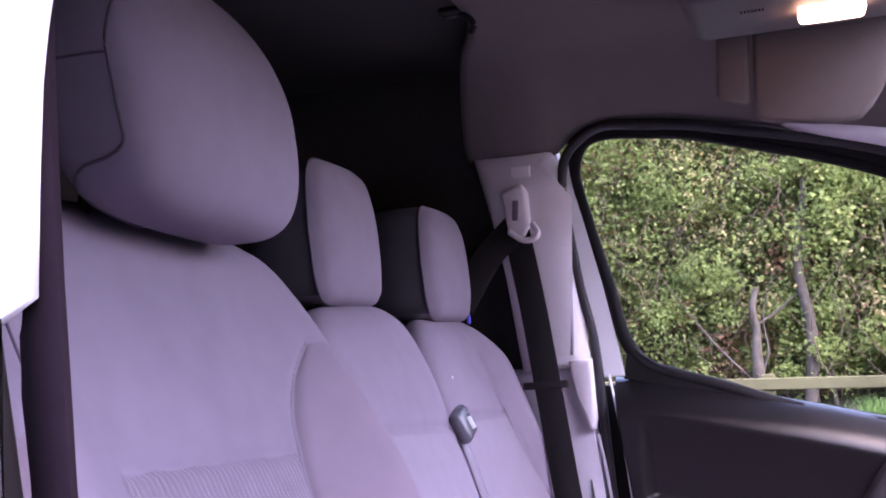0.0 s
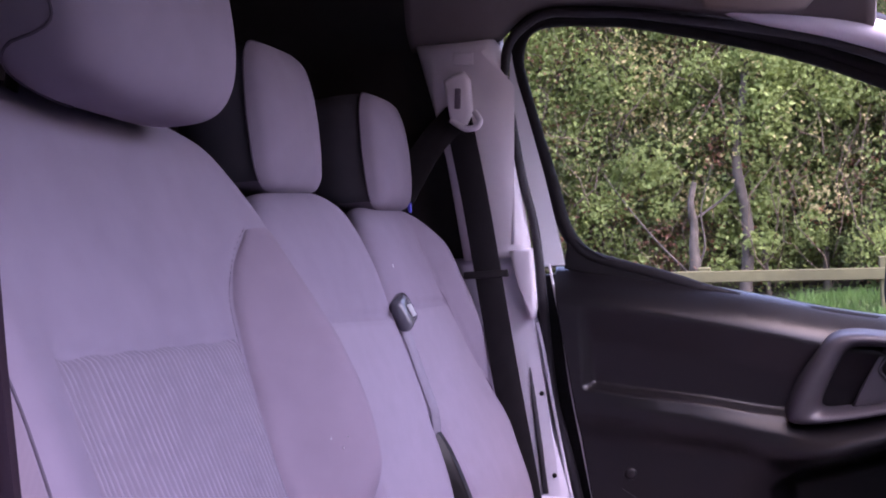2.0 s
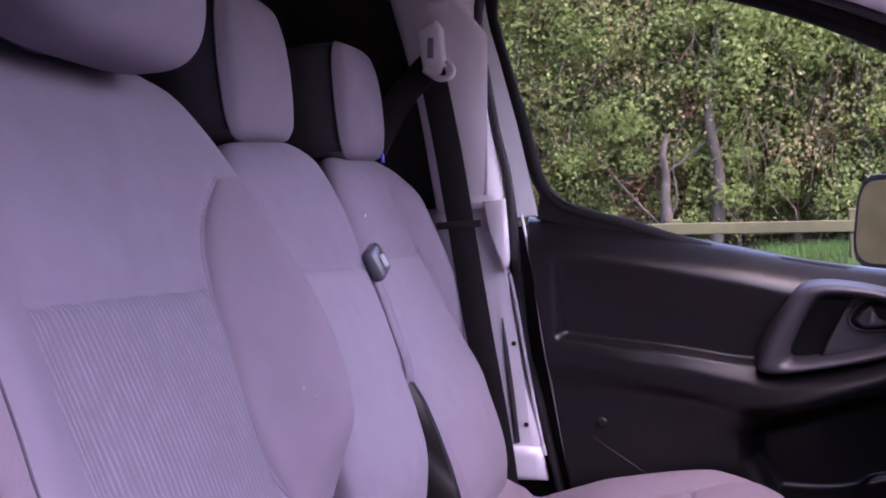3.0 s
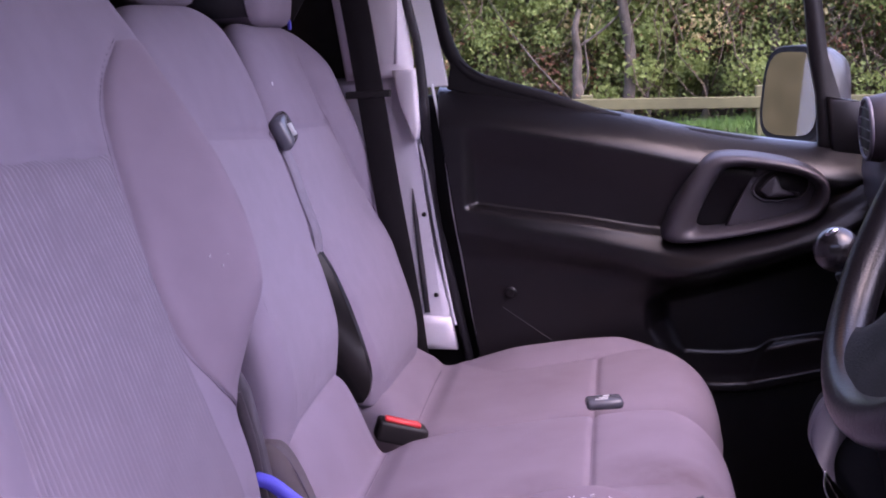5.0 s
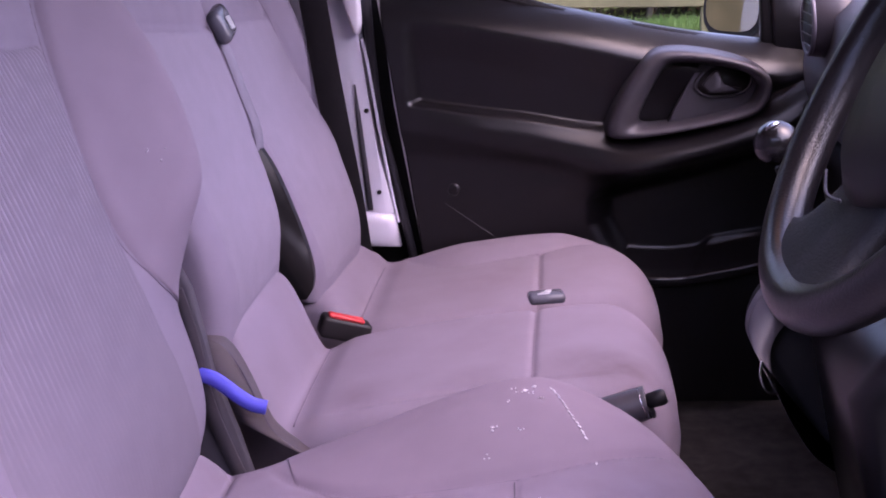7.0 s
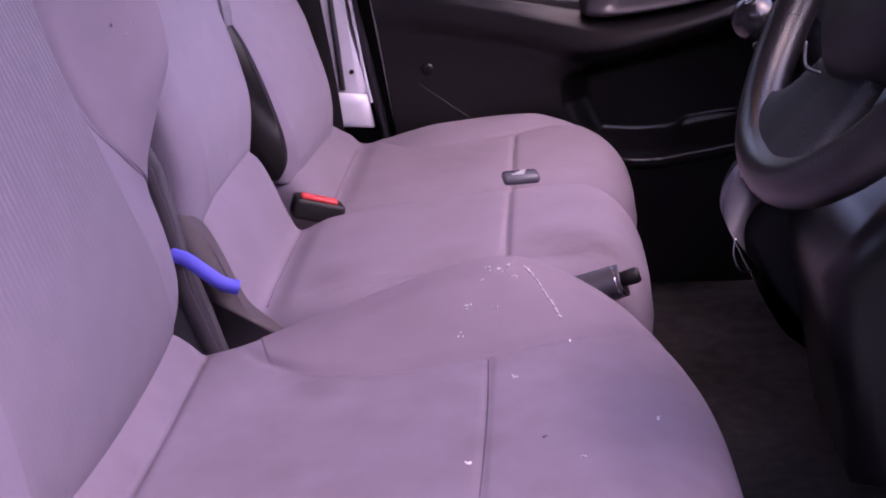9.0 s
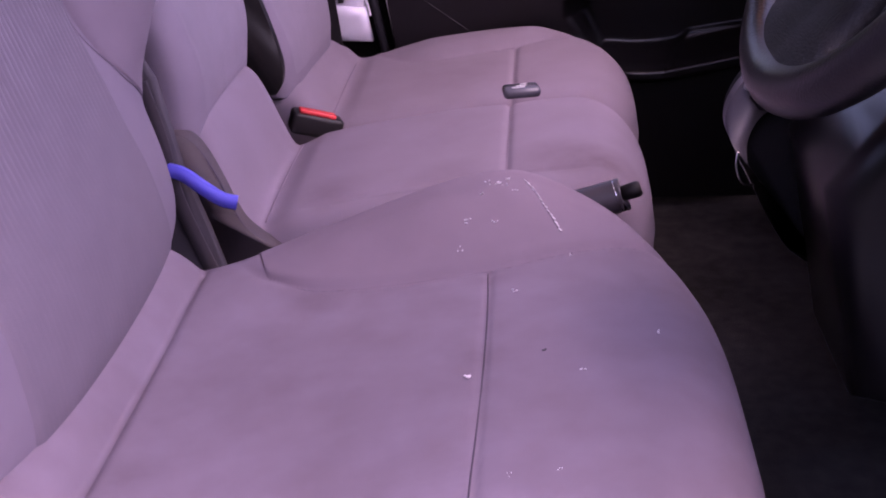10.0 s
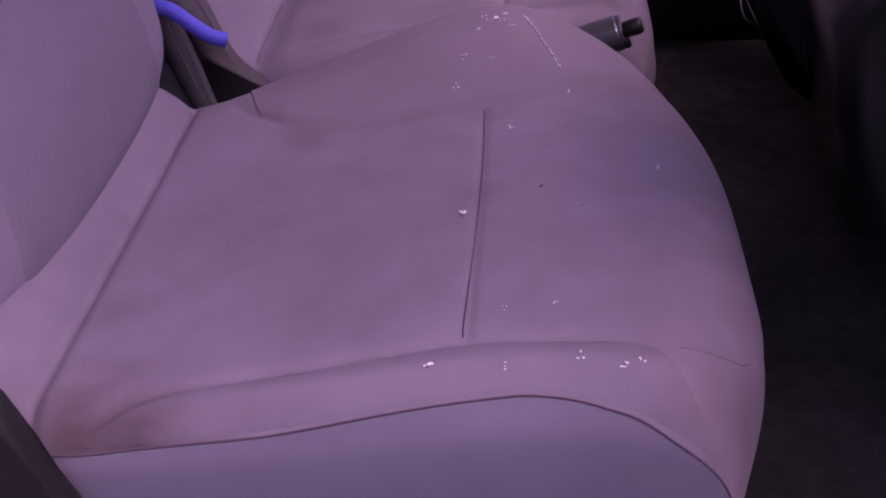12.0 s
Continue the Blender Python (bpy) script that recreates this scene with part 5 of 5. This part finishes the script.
vent = part("air_vent", sweep([(0.768, 1.30 + 0.044 * math.cos(a), 0.678 + 0.044 * math.sin(a)) for a in (2 * math.pi * k / 40 for k in range(40))], 0.0036, 8, True, up=(1, 0, 0)), PLASTIC_PALE, dash, "round air vent with a paler ring")
part("vent_pod", sweep([(0.83, 1.30, 0.678), (0.80, 1.30, 0.678), (0.772, 1.30, 0.678), (0.769, 1.30, 0.678)], [0.056, 0.052, 0.0475, 0.044], 40, up=(0, 0, 1)), PLASTIC_SOFT, vent)
part("vent_bowl", sweep([(0.7675, 1.30, 0.678), (0.7685, 1.30, 0.678)], [0.041, 0.0425], 32, up=(0, 0, 1)), BLACK, vent, "dark vent opening")
for k in range(-2, 3):
    half = math.sqrt(0.040 ** 2 - (0.015 * k) ** 2)
    part("vane", box((0.003, 2 * half, 0.0022), (0.7665, 1.30, 0.678 + 0.015 * k), 0.0006, (0, 25, 0)), PLASTIC, vent)
console = thing("gear_console", "grey plastic gear lever console under the dashboard", "gear console")
EDGE = curve([(x, 0, z) for x, z in ((0.660, 0.478), (0.628, 0.470), (0.608, 0.448), (0.599, 0.417), (0.611, 0.383), (0.630, 0.343), (0.649, 0.308), (0.676, 0.273), (0.72, 0.24))], 6)
part("body", prism([(p.x + 0.004, p.z) for p in EDGE] + [(0.84, 0.24), (0.84, 0.475)], "y", 0.735, 0.765, 0.012, 3), RUBBER, console)
part("tunnel", prism([(0.70, 0.44), (0.69, 0.40), (0.72, 0.26), (0.84, 0.24), (0.84, 0.46)], "y", 0.766, 0.90, 0.012, 3), RUBBER, console, "black tunnel behind the panel")
RIM = [(p.x, p.z) for p in EDGE[2:]]
INSIDE = [(p.x, p.z) for p in curve([(x, 0, z) for x, z in ((0.72, 0.232), (0.676, 0.263), (0.650, 0.303), (0.634, 0.338), (0.624, 0.373), (0.625, 0.400), (0.640, 0.424), (0.668, 0.434), (0.70, 0.440))], 6)]
part("edge_panel", prism(RIM + INSIDE + [(0.70, 0.478)], "y", 0.722, 0.742, 0.007, 4), PLASTIC_PALE, console, "paler grey rounded edge panel")
# Flat black oval over the edge panel, painting the shadow there.
part("recess", sweep([(0.628, 0.7195, 0.450), (0.638, 0.7195, 0.441), (0.662, 0.7195, 0.438), (0.680, 0.7195, 0.442)], [0.008, 0.013, 0.013, 0.008], 14, flat=0.25, up=(0, 1, 0)), BLACK, console, "black oval laid on as a shadow")
part("tab", box((0.012, 0.010, 0.024), (0.626, 0.722, 0.462), 0.003, (0, 25, 0)), MARK, console, "small white tab")
part("hoop", sweep(curve([(0.613, 0.715, 0.385), (0.611, 0.71, 0.368), (0.618, 0.71, 0.351), (0.632, 0.718, 0.345)], 6), 0.0016, 6), CHROME, console, "thin metal hoop")
part("knee_panel", prism([(0.66, 0.42), (0.70, 0.20), (0.84, 0.16), (0.90, 0.46), (0.72, 0.50)], "y", 0.50, 0.72, 0.03, 4), PLASTIC, console, "black knee panel")

wheel = thing("steering_wheel", "black leather-rimmed steering wheel", "steering wheel")
HUB, R, TILT = Vector((0.662, 0.300, 0.760)), 0.187, radians(31)
UP = Vector((math.sin(TILT), 0, math.cos(TILT)))
OUT = Vector((-math.cos(TILT), 0, math.sin(TILT)))


def on_wheel(r, a, lift=0.0):
    return HUB + r * (math.cos(a) * Vector((0, 1, 0)) + math.sin(a) * UP) + OUT * lift


part("rim", sweep([on_wheel(R, 2 * math.pi * k / 96) for k in range(96)], 0.0172, 18, True, up=OUT), LEATHER, wheel)
for mid in (270, 28, 152):
    bm, rows = bmesh.new(), []
    for i in range(13):
        q = 0.42 + 0.58 * i / 12
        half = (22 if mid == 270 else 12) + 14 * (1 - q) + 10 * smoothstep(0.80, 1.0, q)
        dip = -0.012 * smoothstep(1.0, 0.55, q) + 0.004
        arc = [on_wheel(R * q, radians(mid + half * k / 6), dip + 0.010 * (1 - abs(k / 6) ** 3) - 0.004 * (1 - abs(k / 6))) for k in range(-6, 7)]
        under = [on_wheel(R * q, radians(mid + half * k / 6), dip - 0.012) for k in range(6, -7, -1)]
        rows.append([bm.verts.new(p) for p in arc + under])
    for one, two in zip(rows, rows[1:]):
        for j in range(26):
            bm.faces.new((one[j], one[(j + 1) % 26], two[(j + 1) % 26], two[j]))
    bm.faces.new(rows[0]), bm.faces.new(rows[-1])
    part("spoke", bm, SPOKE, wheel, "broad moulded spoke")
# Made-up thin line standing for a glint near the hub.
part("trim", sweep(curve([on_wheel(R * q, radians(270 + a), 0.012) for q, a in ((0.60, 24), (0.615, 8), (0.60, -10))], 6), 0.0013, 6), PLASTIC_MID, wheel, "thin grey line in place of a glint on the spoke")
part("hub", sweep([HUB + OUT * q for q in (-0.06, -0.02, 0.0, 0.012, 0.016)], [0.075, 0.108, 0.110, 0.095, 0.05], 40), BLACK, wheel)
column = thing("steering_column", "dark plastic steering column cover", "steering column")
part("cover", sweep([HUB - OUT * q - Vector((0, 0, 0.015)) for q in (0.05, 0.07, 0.16, 0.30)], [0.055, 0.075, 0.085, 0.09], 24), PLASTIC, column)

lever = thing("gear_lever", "gear lever with polished round knob on the dashboard", "gear lever")
bm = bmesh.new()
bmesh.ops.create_uvsphere(bm, u_segments=24, v_segments=16, radius=0.025, matrix=pose(0.640, 0.80, 0.606))
part("knob", bm, GLOSS, lever, "glossy black knob")
# Chrome bead added for the glint on the black knob.
bm = bmesh.new()
bmesh.ops.create_uvsphere(bm, u_segments=24, v_segments=12, radius=0.0085, matrix=pose(0.634, 0.791, 0.6265, -20, -25) @ Matrix.Diagonal((1, 1, 0.5, 1)))
part("knob_glint", bm, CHROME, lever, "small chrome bead standing for the knob's glint")
part("stick", sweep([(0.645, 0.80, 0.58), (0.70, 0.80, 0.46), (0.80, 0.80, 0.44)], 0.008, 8), BLACK, lever)

# ---- door mirror ----
mirror = thing("door_mirror", "grey door mirror with black surround outside the passenger window", "door mirror")
SET = pose(0.722, 1.74, 0.698, 0, 6, 41.5)


def mirror_ring(k, x):
    out = []
    for i in range(40):
        c, q = math.cos(2 * math.pi * i / 40), math.sin(2 * math.pi * i / 40)
        y, z = math.copysign(abs(c) ** 0.55, c), math.copysign(abs(q) ** 0.55, q)
        out.append((x, 0.069 * k * y * (1 - 0.10 * z), 0.087 * k * z))
    return out


def mirror_body(rings):
    bm = bmesh.new()
    made = [[bm.verts.new(p) for p in mirror_ring(k, x)] for k, x in rings]
    for one, two in zip(made, made[1:]):
        for i in range(40):
            bm.faces.new((one[i], one[(i + 1) % 40], two[(i + 1) % 40], two[i]))
    bm.faces.new(made[0]), bm.faces.new(made[-1])
    return bm


for name, rings, mat, text in (("housing", ((1.0, 0.012), (1.03, 0.03), (1.0, 0.06), (0.88, 0.09), (0.62, 0.11), (0.3, 0.118)), HOUSING, "grey painted mirror housing"), ("bezel", ((0.98, -0.003), (1.0, 0.0), (1.01, 0.012)), BLACK, "black mirror surround"), ("glass", ((0.87, -0.005), (0.87, -0.0035)), MIRROR, "mirror glass")):
    part(name, mirror_body(rings), mat, mirror, text, name == "housing").matrix_basis = SET
part("arm", box((0.08, 0.10, 0.05), (0.79, 1.58, 0.655), 0.015), BLACK, mirror)
part("sail_panel", prism([(0.744, 0.712), (0.80, 0.700), (0.88, 0.690), (0.88, 0.575), (0.752, 0.600)], "y", 1.484, 1.506, 0.006), PLASTIC, door, "black corner panel behind the window")

# ---- roof fittings ----
visor = thing("sun_visor", "pale fabric-covered sun visor under the headliner", "sun visor")
part("panel", prism([(0.395, 1.255), (0.388, 1.150), (0.391, 1.131), (0.405, 1.126), (0.50, 1.113), (0.528, 1.116), (0.545, 1.132), (0.558, 1.150), (0.575, 1.185), (0.585, 1.255)], "y", 1.19, 1.21, 0.008, 3), LINING, visor)
part("bracket", prism([(0.347, 1.275), (0.337, 1.172), (0.341, 1.163), (0.376, 1.153), (0.383, 1.158), (0.391, 1.262)], "y", 1.192, 1.212, 0.007, 3), LINING, visor)
lamp = thing("courtesy_lamp", "lit courtesy lamp in the roof console", "ceiling lamp")
part("console", box((0.31, 0.26, 0.06), (0.475, 0.92, 1.250), 0.024, segments=5), CONSOLE, lamp)
part("lens", box((0.075, 0.04, 0.02), (0.49, 0.92, 1.215), 0.006, segments=3), LAMP, lamp, "glowing warm lamp lens")
for k in range(7):
    part("slot", box((0.002, 0.010, 0.003), (0.389 + 0.004 * k, 0.866, 1.2145), 0.0004), BLACK, lamp)

# ---- open driver door and front pillar beside the camera ----
driver_door = thing("driver_door", "open driver door, dark lined inside and white outside", "van door", kind="structure")
SWING = pose(0.97, -0.01, 0, 0, 0, -88)
for name, outline, lo, hi, mat in (("shell", [(0.0, -0.05), (1.0, -0.05), (1.0, 0.62), (0.0, 0.72)], 0.0, 0.05, PAINT), ("lining", [(0.02, 0.0), (0.98, 0.0), (0.98, 0.60), (0.02, 0.70)], 0.051, 0.09, PLASTIC)):
    part(name, prism(outline, "y", lo, hi, 0.01), mat, driver_door).matrix_basis = SWING
part("window_frame", sweep(curve([(0.0, 0.03, 0.72), (0.30, 0.02, 1.0), (0.55, 0.02, 1.16), (0.90, 0.02, 1.18), (0.97, 0.02, 1.05), (0.98, 0.03, 0.62)], 6), 0.022, 8), BLACK, driver_door).matrix_basis = SWING
wall("wing_near", (0.36, 0.05, 0.80), (1.15, 0.02, 0.35), PAINT, "white painted front wing on the driver side", "van body", 0.02)
tagged(put("front_pillar_near", sweep(curve([(1.02, 0.02, 0.74), (0.84, 0.03, 1.02), (0.64, 0.04, 1.24), (0.40, 0.03, 1.29)], 8), 0.035, 10), BEIGE), "pale windscreen pillar on the driver side", "pillar", kind="structure")

# ---- driver side pillar ----
band([(0.036, 1.25), (0.031, 1.102), (0.028, 1.05), (0.026, 0.992), (0.0245, 0.943), (0.024, 0.897), (0.023, 0.83), (0.026, 0.50), (0.034, 0.10), (0.008, 0.10), (0.0, 0.50), (-0.002, 0.835), (-0.004, 0.88), (-0.004, 0.915), (0.004, 0.93), (0.008, 0.994), (0.013, 1.053), (0.024, 1.103), (0.028, 1.25)], 0.024, 0.031, SEAL, "near_seal", "dark plum rubber seal of the driver door opening", "door seal", 0.003)
band([(-0.14, 1.28), (0.042, 1.28), (0.036, 1.10), (0.023, 1.053), (0.018, 0.994), (0.013, 0.935), (-0.01, 0.922), (-0.14, 0.930)], 0.014, 0.0235, PAINT, "near_pillar_cover", "white pillar cover on the driver side", soft=0.002)
band([(-0.14, 0.94), (-0.006, 0.925), (-0.004, 0.80), (0.005, 0.10), (-0.14, 0.10)], 0.0, 0.022, BLACK, "near_pillar", "dark lower pillar on the driver side", "pillar")

# ---- fence, trees and hedge ----
fence = thing("rail_fence", "weathered wooden knee-rail fence along the verge", "fence")
for x in (-4.6, -2.15, 0.13, 1.66, 3.9, 6.2):
    part("post", box((0.11, 0.11, 0.52), (x, 10.5, GROUND + 0.24), 0.008), WOOD, fence, smooth=False)
part("rail", box((14, 0.05, 0.10), (1.0, 10.44, -0.065), 0.008, (0, 2.4, 0)), WOOD, fence, smooth=False)


def leaf_mesh(name, c, size, mat, r, facing=None):
    """Loose folded leaves at the places c, turned about the directions facing."""
    count = len(c)
    w = r.normal(0, 1, (count, 3)) if facing is None else facing + r.normal(0, 0.62, (count, 3))
    w /= np.linalg.norm(w, axis=1)[:, None]
    u = np.cross(w, r.normal(0, 1, (count, 3)))
    u /= np.linalg.norm(u, axis=1)[:, None]
    v = np.cross(w, u)
    s = r.uniform(*size, count)[:, None]
    droop = w * s * 0.25
    tip, tail = c + u * s - droop, c - u * s * 0.9
    left, right = c + v * s * 0.62 + w * s * 0.12, c - v * s * 0.62 + w * s * 0.12
    verts = np.stack([tail, left, tip, right], 1).reshape(-1, 3)
    base = np.arange(count) * 4
    faces = np.concatenate([np.stack([base, base + 1, base + 2], 1), np.stack([base, base + 2, base + 3], 1)])
    me = bpy.data.meshes.new(name)
    me.from_pydata(verts.tolist(), [], faces.tolist())
    me.materials.append(mat)
    return new(name, me)


def leaves(name, clumps, each, mat, box_lo, box_hi, size, label, seed, spread=(0.16, 0.42), bare=0.5):
    """Sprays of leaves on the outside of uneven clumps, thinner near the ground."""
    r = np.random.default_rng(seed)
    centre = r.uniform(np.array(box_lo), np.array(box_hi), (clumps, 3))
    centre[:, 2] += np.where((centre[:, 2] < 0.5) & (r.random(clumps) < bare), 1.6, 0.0)
    pick = r.integers(0, clumps, clumps * each)
    out = r.normal(0, 1, (clumps * each, 3))
    out /= np.linalg.norm(out, axis=1)[:, None]
    out[:, 1] = np.where(out[:, 1] > 0.4, -out[:, 1], out[:, 1])
    reach = r.uniform(*spread, clumps)[pick] * r.uniform(0.55, 1.1, clumps * each)
    c = centre[pick] + out * reach[:, None] * np.array((1.0, 0.6, 0.8))
    c[:, 2] = np.maximum(c[:, 2], GROUND + 0.03)
    return tagged(leaf_mesh(name, c, size, mat, r, out * 0.5 + np.array((0.0, -0.35, 0.45))), label, "hedge", kind="stuff")


def crown(t, spine, seed):
    """Leaf clumps round the upper half of a trunk."""
    r = np.random.default_rng(seed)
    top = np.array([tuple(p) for p in spine[len(spine) // 3:]])
    clumps = top[r.integers(0, len(top), 26)] + r.normal(0, (0.42, 0.25, 0.20), (26, 3))
    c = clumps[r.integers(0, 26, 2600)] + r.normal(0, (0.13, 0.12, 0.10), (2600, 3))
    leaf_mesh("crown", c, (0.018, 0.045), LEAF, r).parent = t


def tree(x, y, height, girth, lean, seed):
    r = random.Random(seed)
    t = thing("tree", "slender woodland tree with sparse green crown behind the fence", "tree", "trees behind the fence")
    spine = curve([(x, y, GROUND - 0.05)] + [(x + lean * k / 6 + r.uniform(-.06, .06) * min(height / 3, 1), y + r.uniform(-.05, .05), GROUND + height * k / 6) for k in range(1, 7)], 5)
    n = len(spine)
    part("trunk", sweep(spine, [girth * (1.25 - 0.9 * (i / n) ** 0.6) for i in range(n)], 9, up=(0, 1, 0)), BARK, t)
    for k in range(4):
        i = r.randrange(n // 4, n - 2)
        p = spine[i]
        d = Vector((r.uniform(-1, 1), r.uniform(-0.5, 0.3), r.uniform(0.5, 1.3)))
        part("limb", sweep(curve([p, p + d * 0.3 + Vector((r.uniform(-.08, .08), 0, -0.03)), p + d * 0.55 + Vector((r.uniform(-.12, .12), 0, 0.05)), p + d * 0.9 + Vector((r.uniform(-.25, .25), 0, 0.1))], 5), [girth * 0.2 * (1 - 0.055 * j) for j in range(16)], 6, up=(0, 1, 0)), BARK, t)
    if height > 3:
        crown(t, spine, seed)
    return t


for x, y, h, g, lean, seed in ((-0.02, 11.9, 1.25, 0.075, 0.06, 1), (0.46, 12.0, 4.4, 0.062, 0.22, 2), (0.72, 12.3, 3.6, 0.028, -0.20, 9), (2.1, 12.4, 5, 0.055, -0.35, 3), (-1.6, 12.6, 5, 0.07, 0.3, 4), (3.2, 12.5, 5, 0.06, 0.25, 5), (-0.9, 13.0, 6, 0.06, -0.3, 6), (1.3, 12.6, 4.5, 0.03, 0.35, 11), (4.8, 12.7, 6, 0.07, 0.2, 8)):
    tree(x, y, h, g, lean, seed)


leaves("hedge_leaves", 1200, 190, LEAF, (-4.5, 11.9, -0.2), (7, 13.4, 3.7), (0.012, 0.036), "dense green hedge leaves behind the fence", 3, (0.12, 0.55))
# Inner leaves take a darker green that stands for shade in the hedge.
leaves("dark_leaves", 850, 150, LEAF_DARK, (-4.5, 12.2, -0.3), (7, 13.6, 3.7), (0.014, 0.036), "leaves deep in the hedge, shade put into their darker green", 13)
leaves("yellow_leaves", 420, 90, LEAF_YELLOW, (-5.0, 11.9, 0.5), (8, 13.2, 3.8), (0.010, 0.032), "scattered yellowing leaves in the hedge", 4, (0.2, 0.6))
leaves("rusty_leaves", 260, 80, LEAF_RUST, (-5.0, 11.9, -0.3), (8, 13.2, 3.2), (0.010, 0.028), "scattered rust-brown leaves in the hedge", 21, (0.2, 0.6), 0.1)


def twigs():
    bm = bmesh.new()
    r = random.Random(5)
    for k in range(3600):
        p = Vector((r.uniform(-4, 8), r.uniform(11.8, 13.6), r.uniform(-0.45, 3.2)))
        d = Vector((r.uniform(-0.5, 0.5), r.uniform(-0.3, 0.3), r.uniform(0.1, 0.9)))
        thick = r.uniform(0.35, 1.0)
        sweep([p, p + d * 0.35 + Vector((r.uniform(-.12, .12), 0, 0)), p + d * 0.7 + Vector((r.uniform(-.12, .12), 0, 0)), p + d], [0.008 * thick, 0.0065 * thick, 0.005 * thick, 0.002], 4, bm=bm, up=(0, 1, 0))
    return tagged(put("twigs", bm, TWIG), "tangled brown twigs in the hedge", "hedge", kind="stuff")


twigs()
# Flat backdrop whose colour paints the shaded gaps between the leaves.
wall("woods_depth", (16, 0.3, 4.4), (1.6, 13.9, 1.6), THICKET, "flat thicket backdrop with the hedge's inner shade in its colour", "backdrop", 0)
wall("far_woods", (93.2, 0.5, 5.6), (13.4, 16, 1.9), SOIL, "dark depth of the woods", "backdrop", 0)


def grass():
    r = np.random.default_rng(9)
    n = 16000
    x = np.where(r.random(n) < 0.85, r.uniform(0.9, 6, n), r.uniform(-3, 6, n))
    c = np.stack([x, r.uniform(9.6, 12.2, n), np.full(n, GROUND + 0.01)], 1)
    a = r.uniform(0, 2 * np.pi, n)
    side = np.stack([np.cos(a), np.sin(a), 0 * a], 1) * 0.006
    tip = c + np.stack([r.normal(0, 0.03, n), r.normal(0, 0.03, n), r.uniform(0.04, 0.13, n)], 1)
    verts = np.stack([c - side, c + side, tip], 1).reshape(-1, 3)
    me = bpy.data.meshes.new("grass")
    me.from_pydata(verts.tolist(), [], np.arange(3 * n).reshape(-1, 3).tolist())
    me.materials.append(GRASS)
    return tagged(new("grass", me), "short green grass along the verge", "grass", kind="stuff")


leaves("wood_edge", 130, 90, LEAF_DARK, (-33.2, 14.9, -0.3), (-29.5, 15.6, 4.6), (0.06, 0.18), "ragged leafy edge of the far woods", 12)
grass()
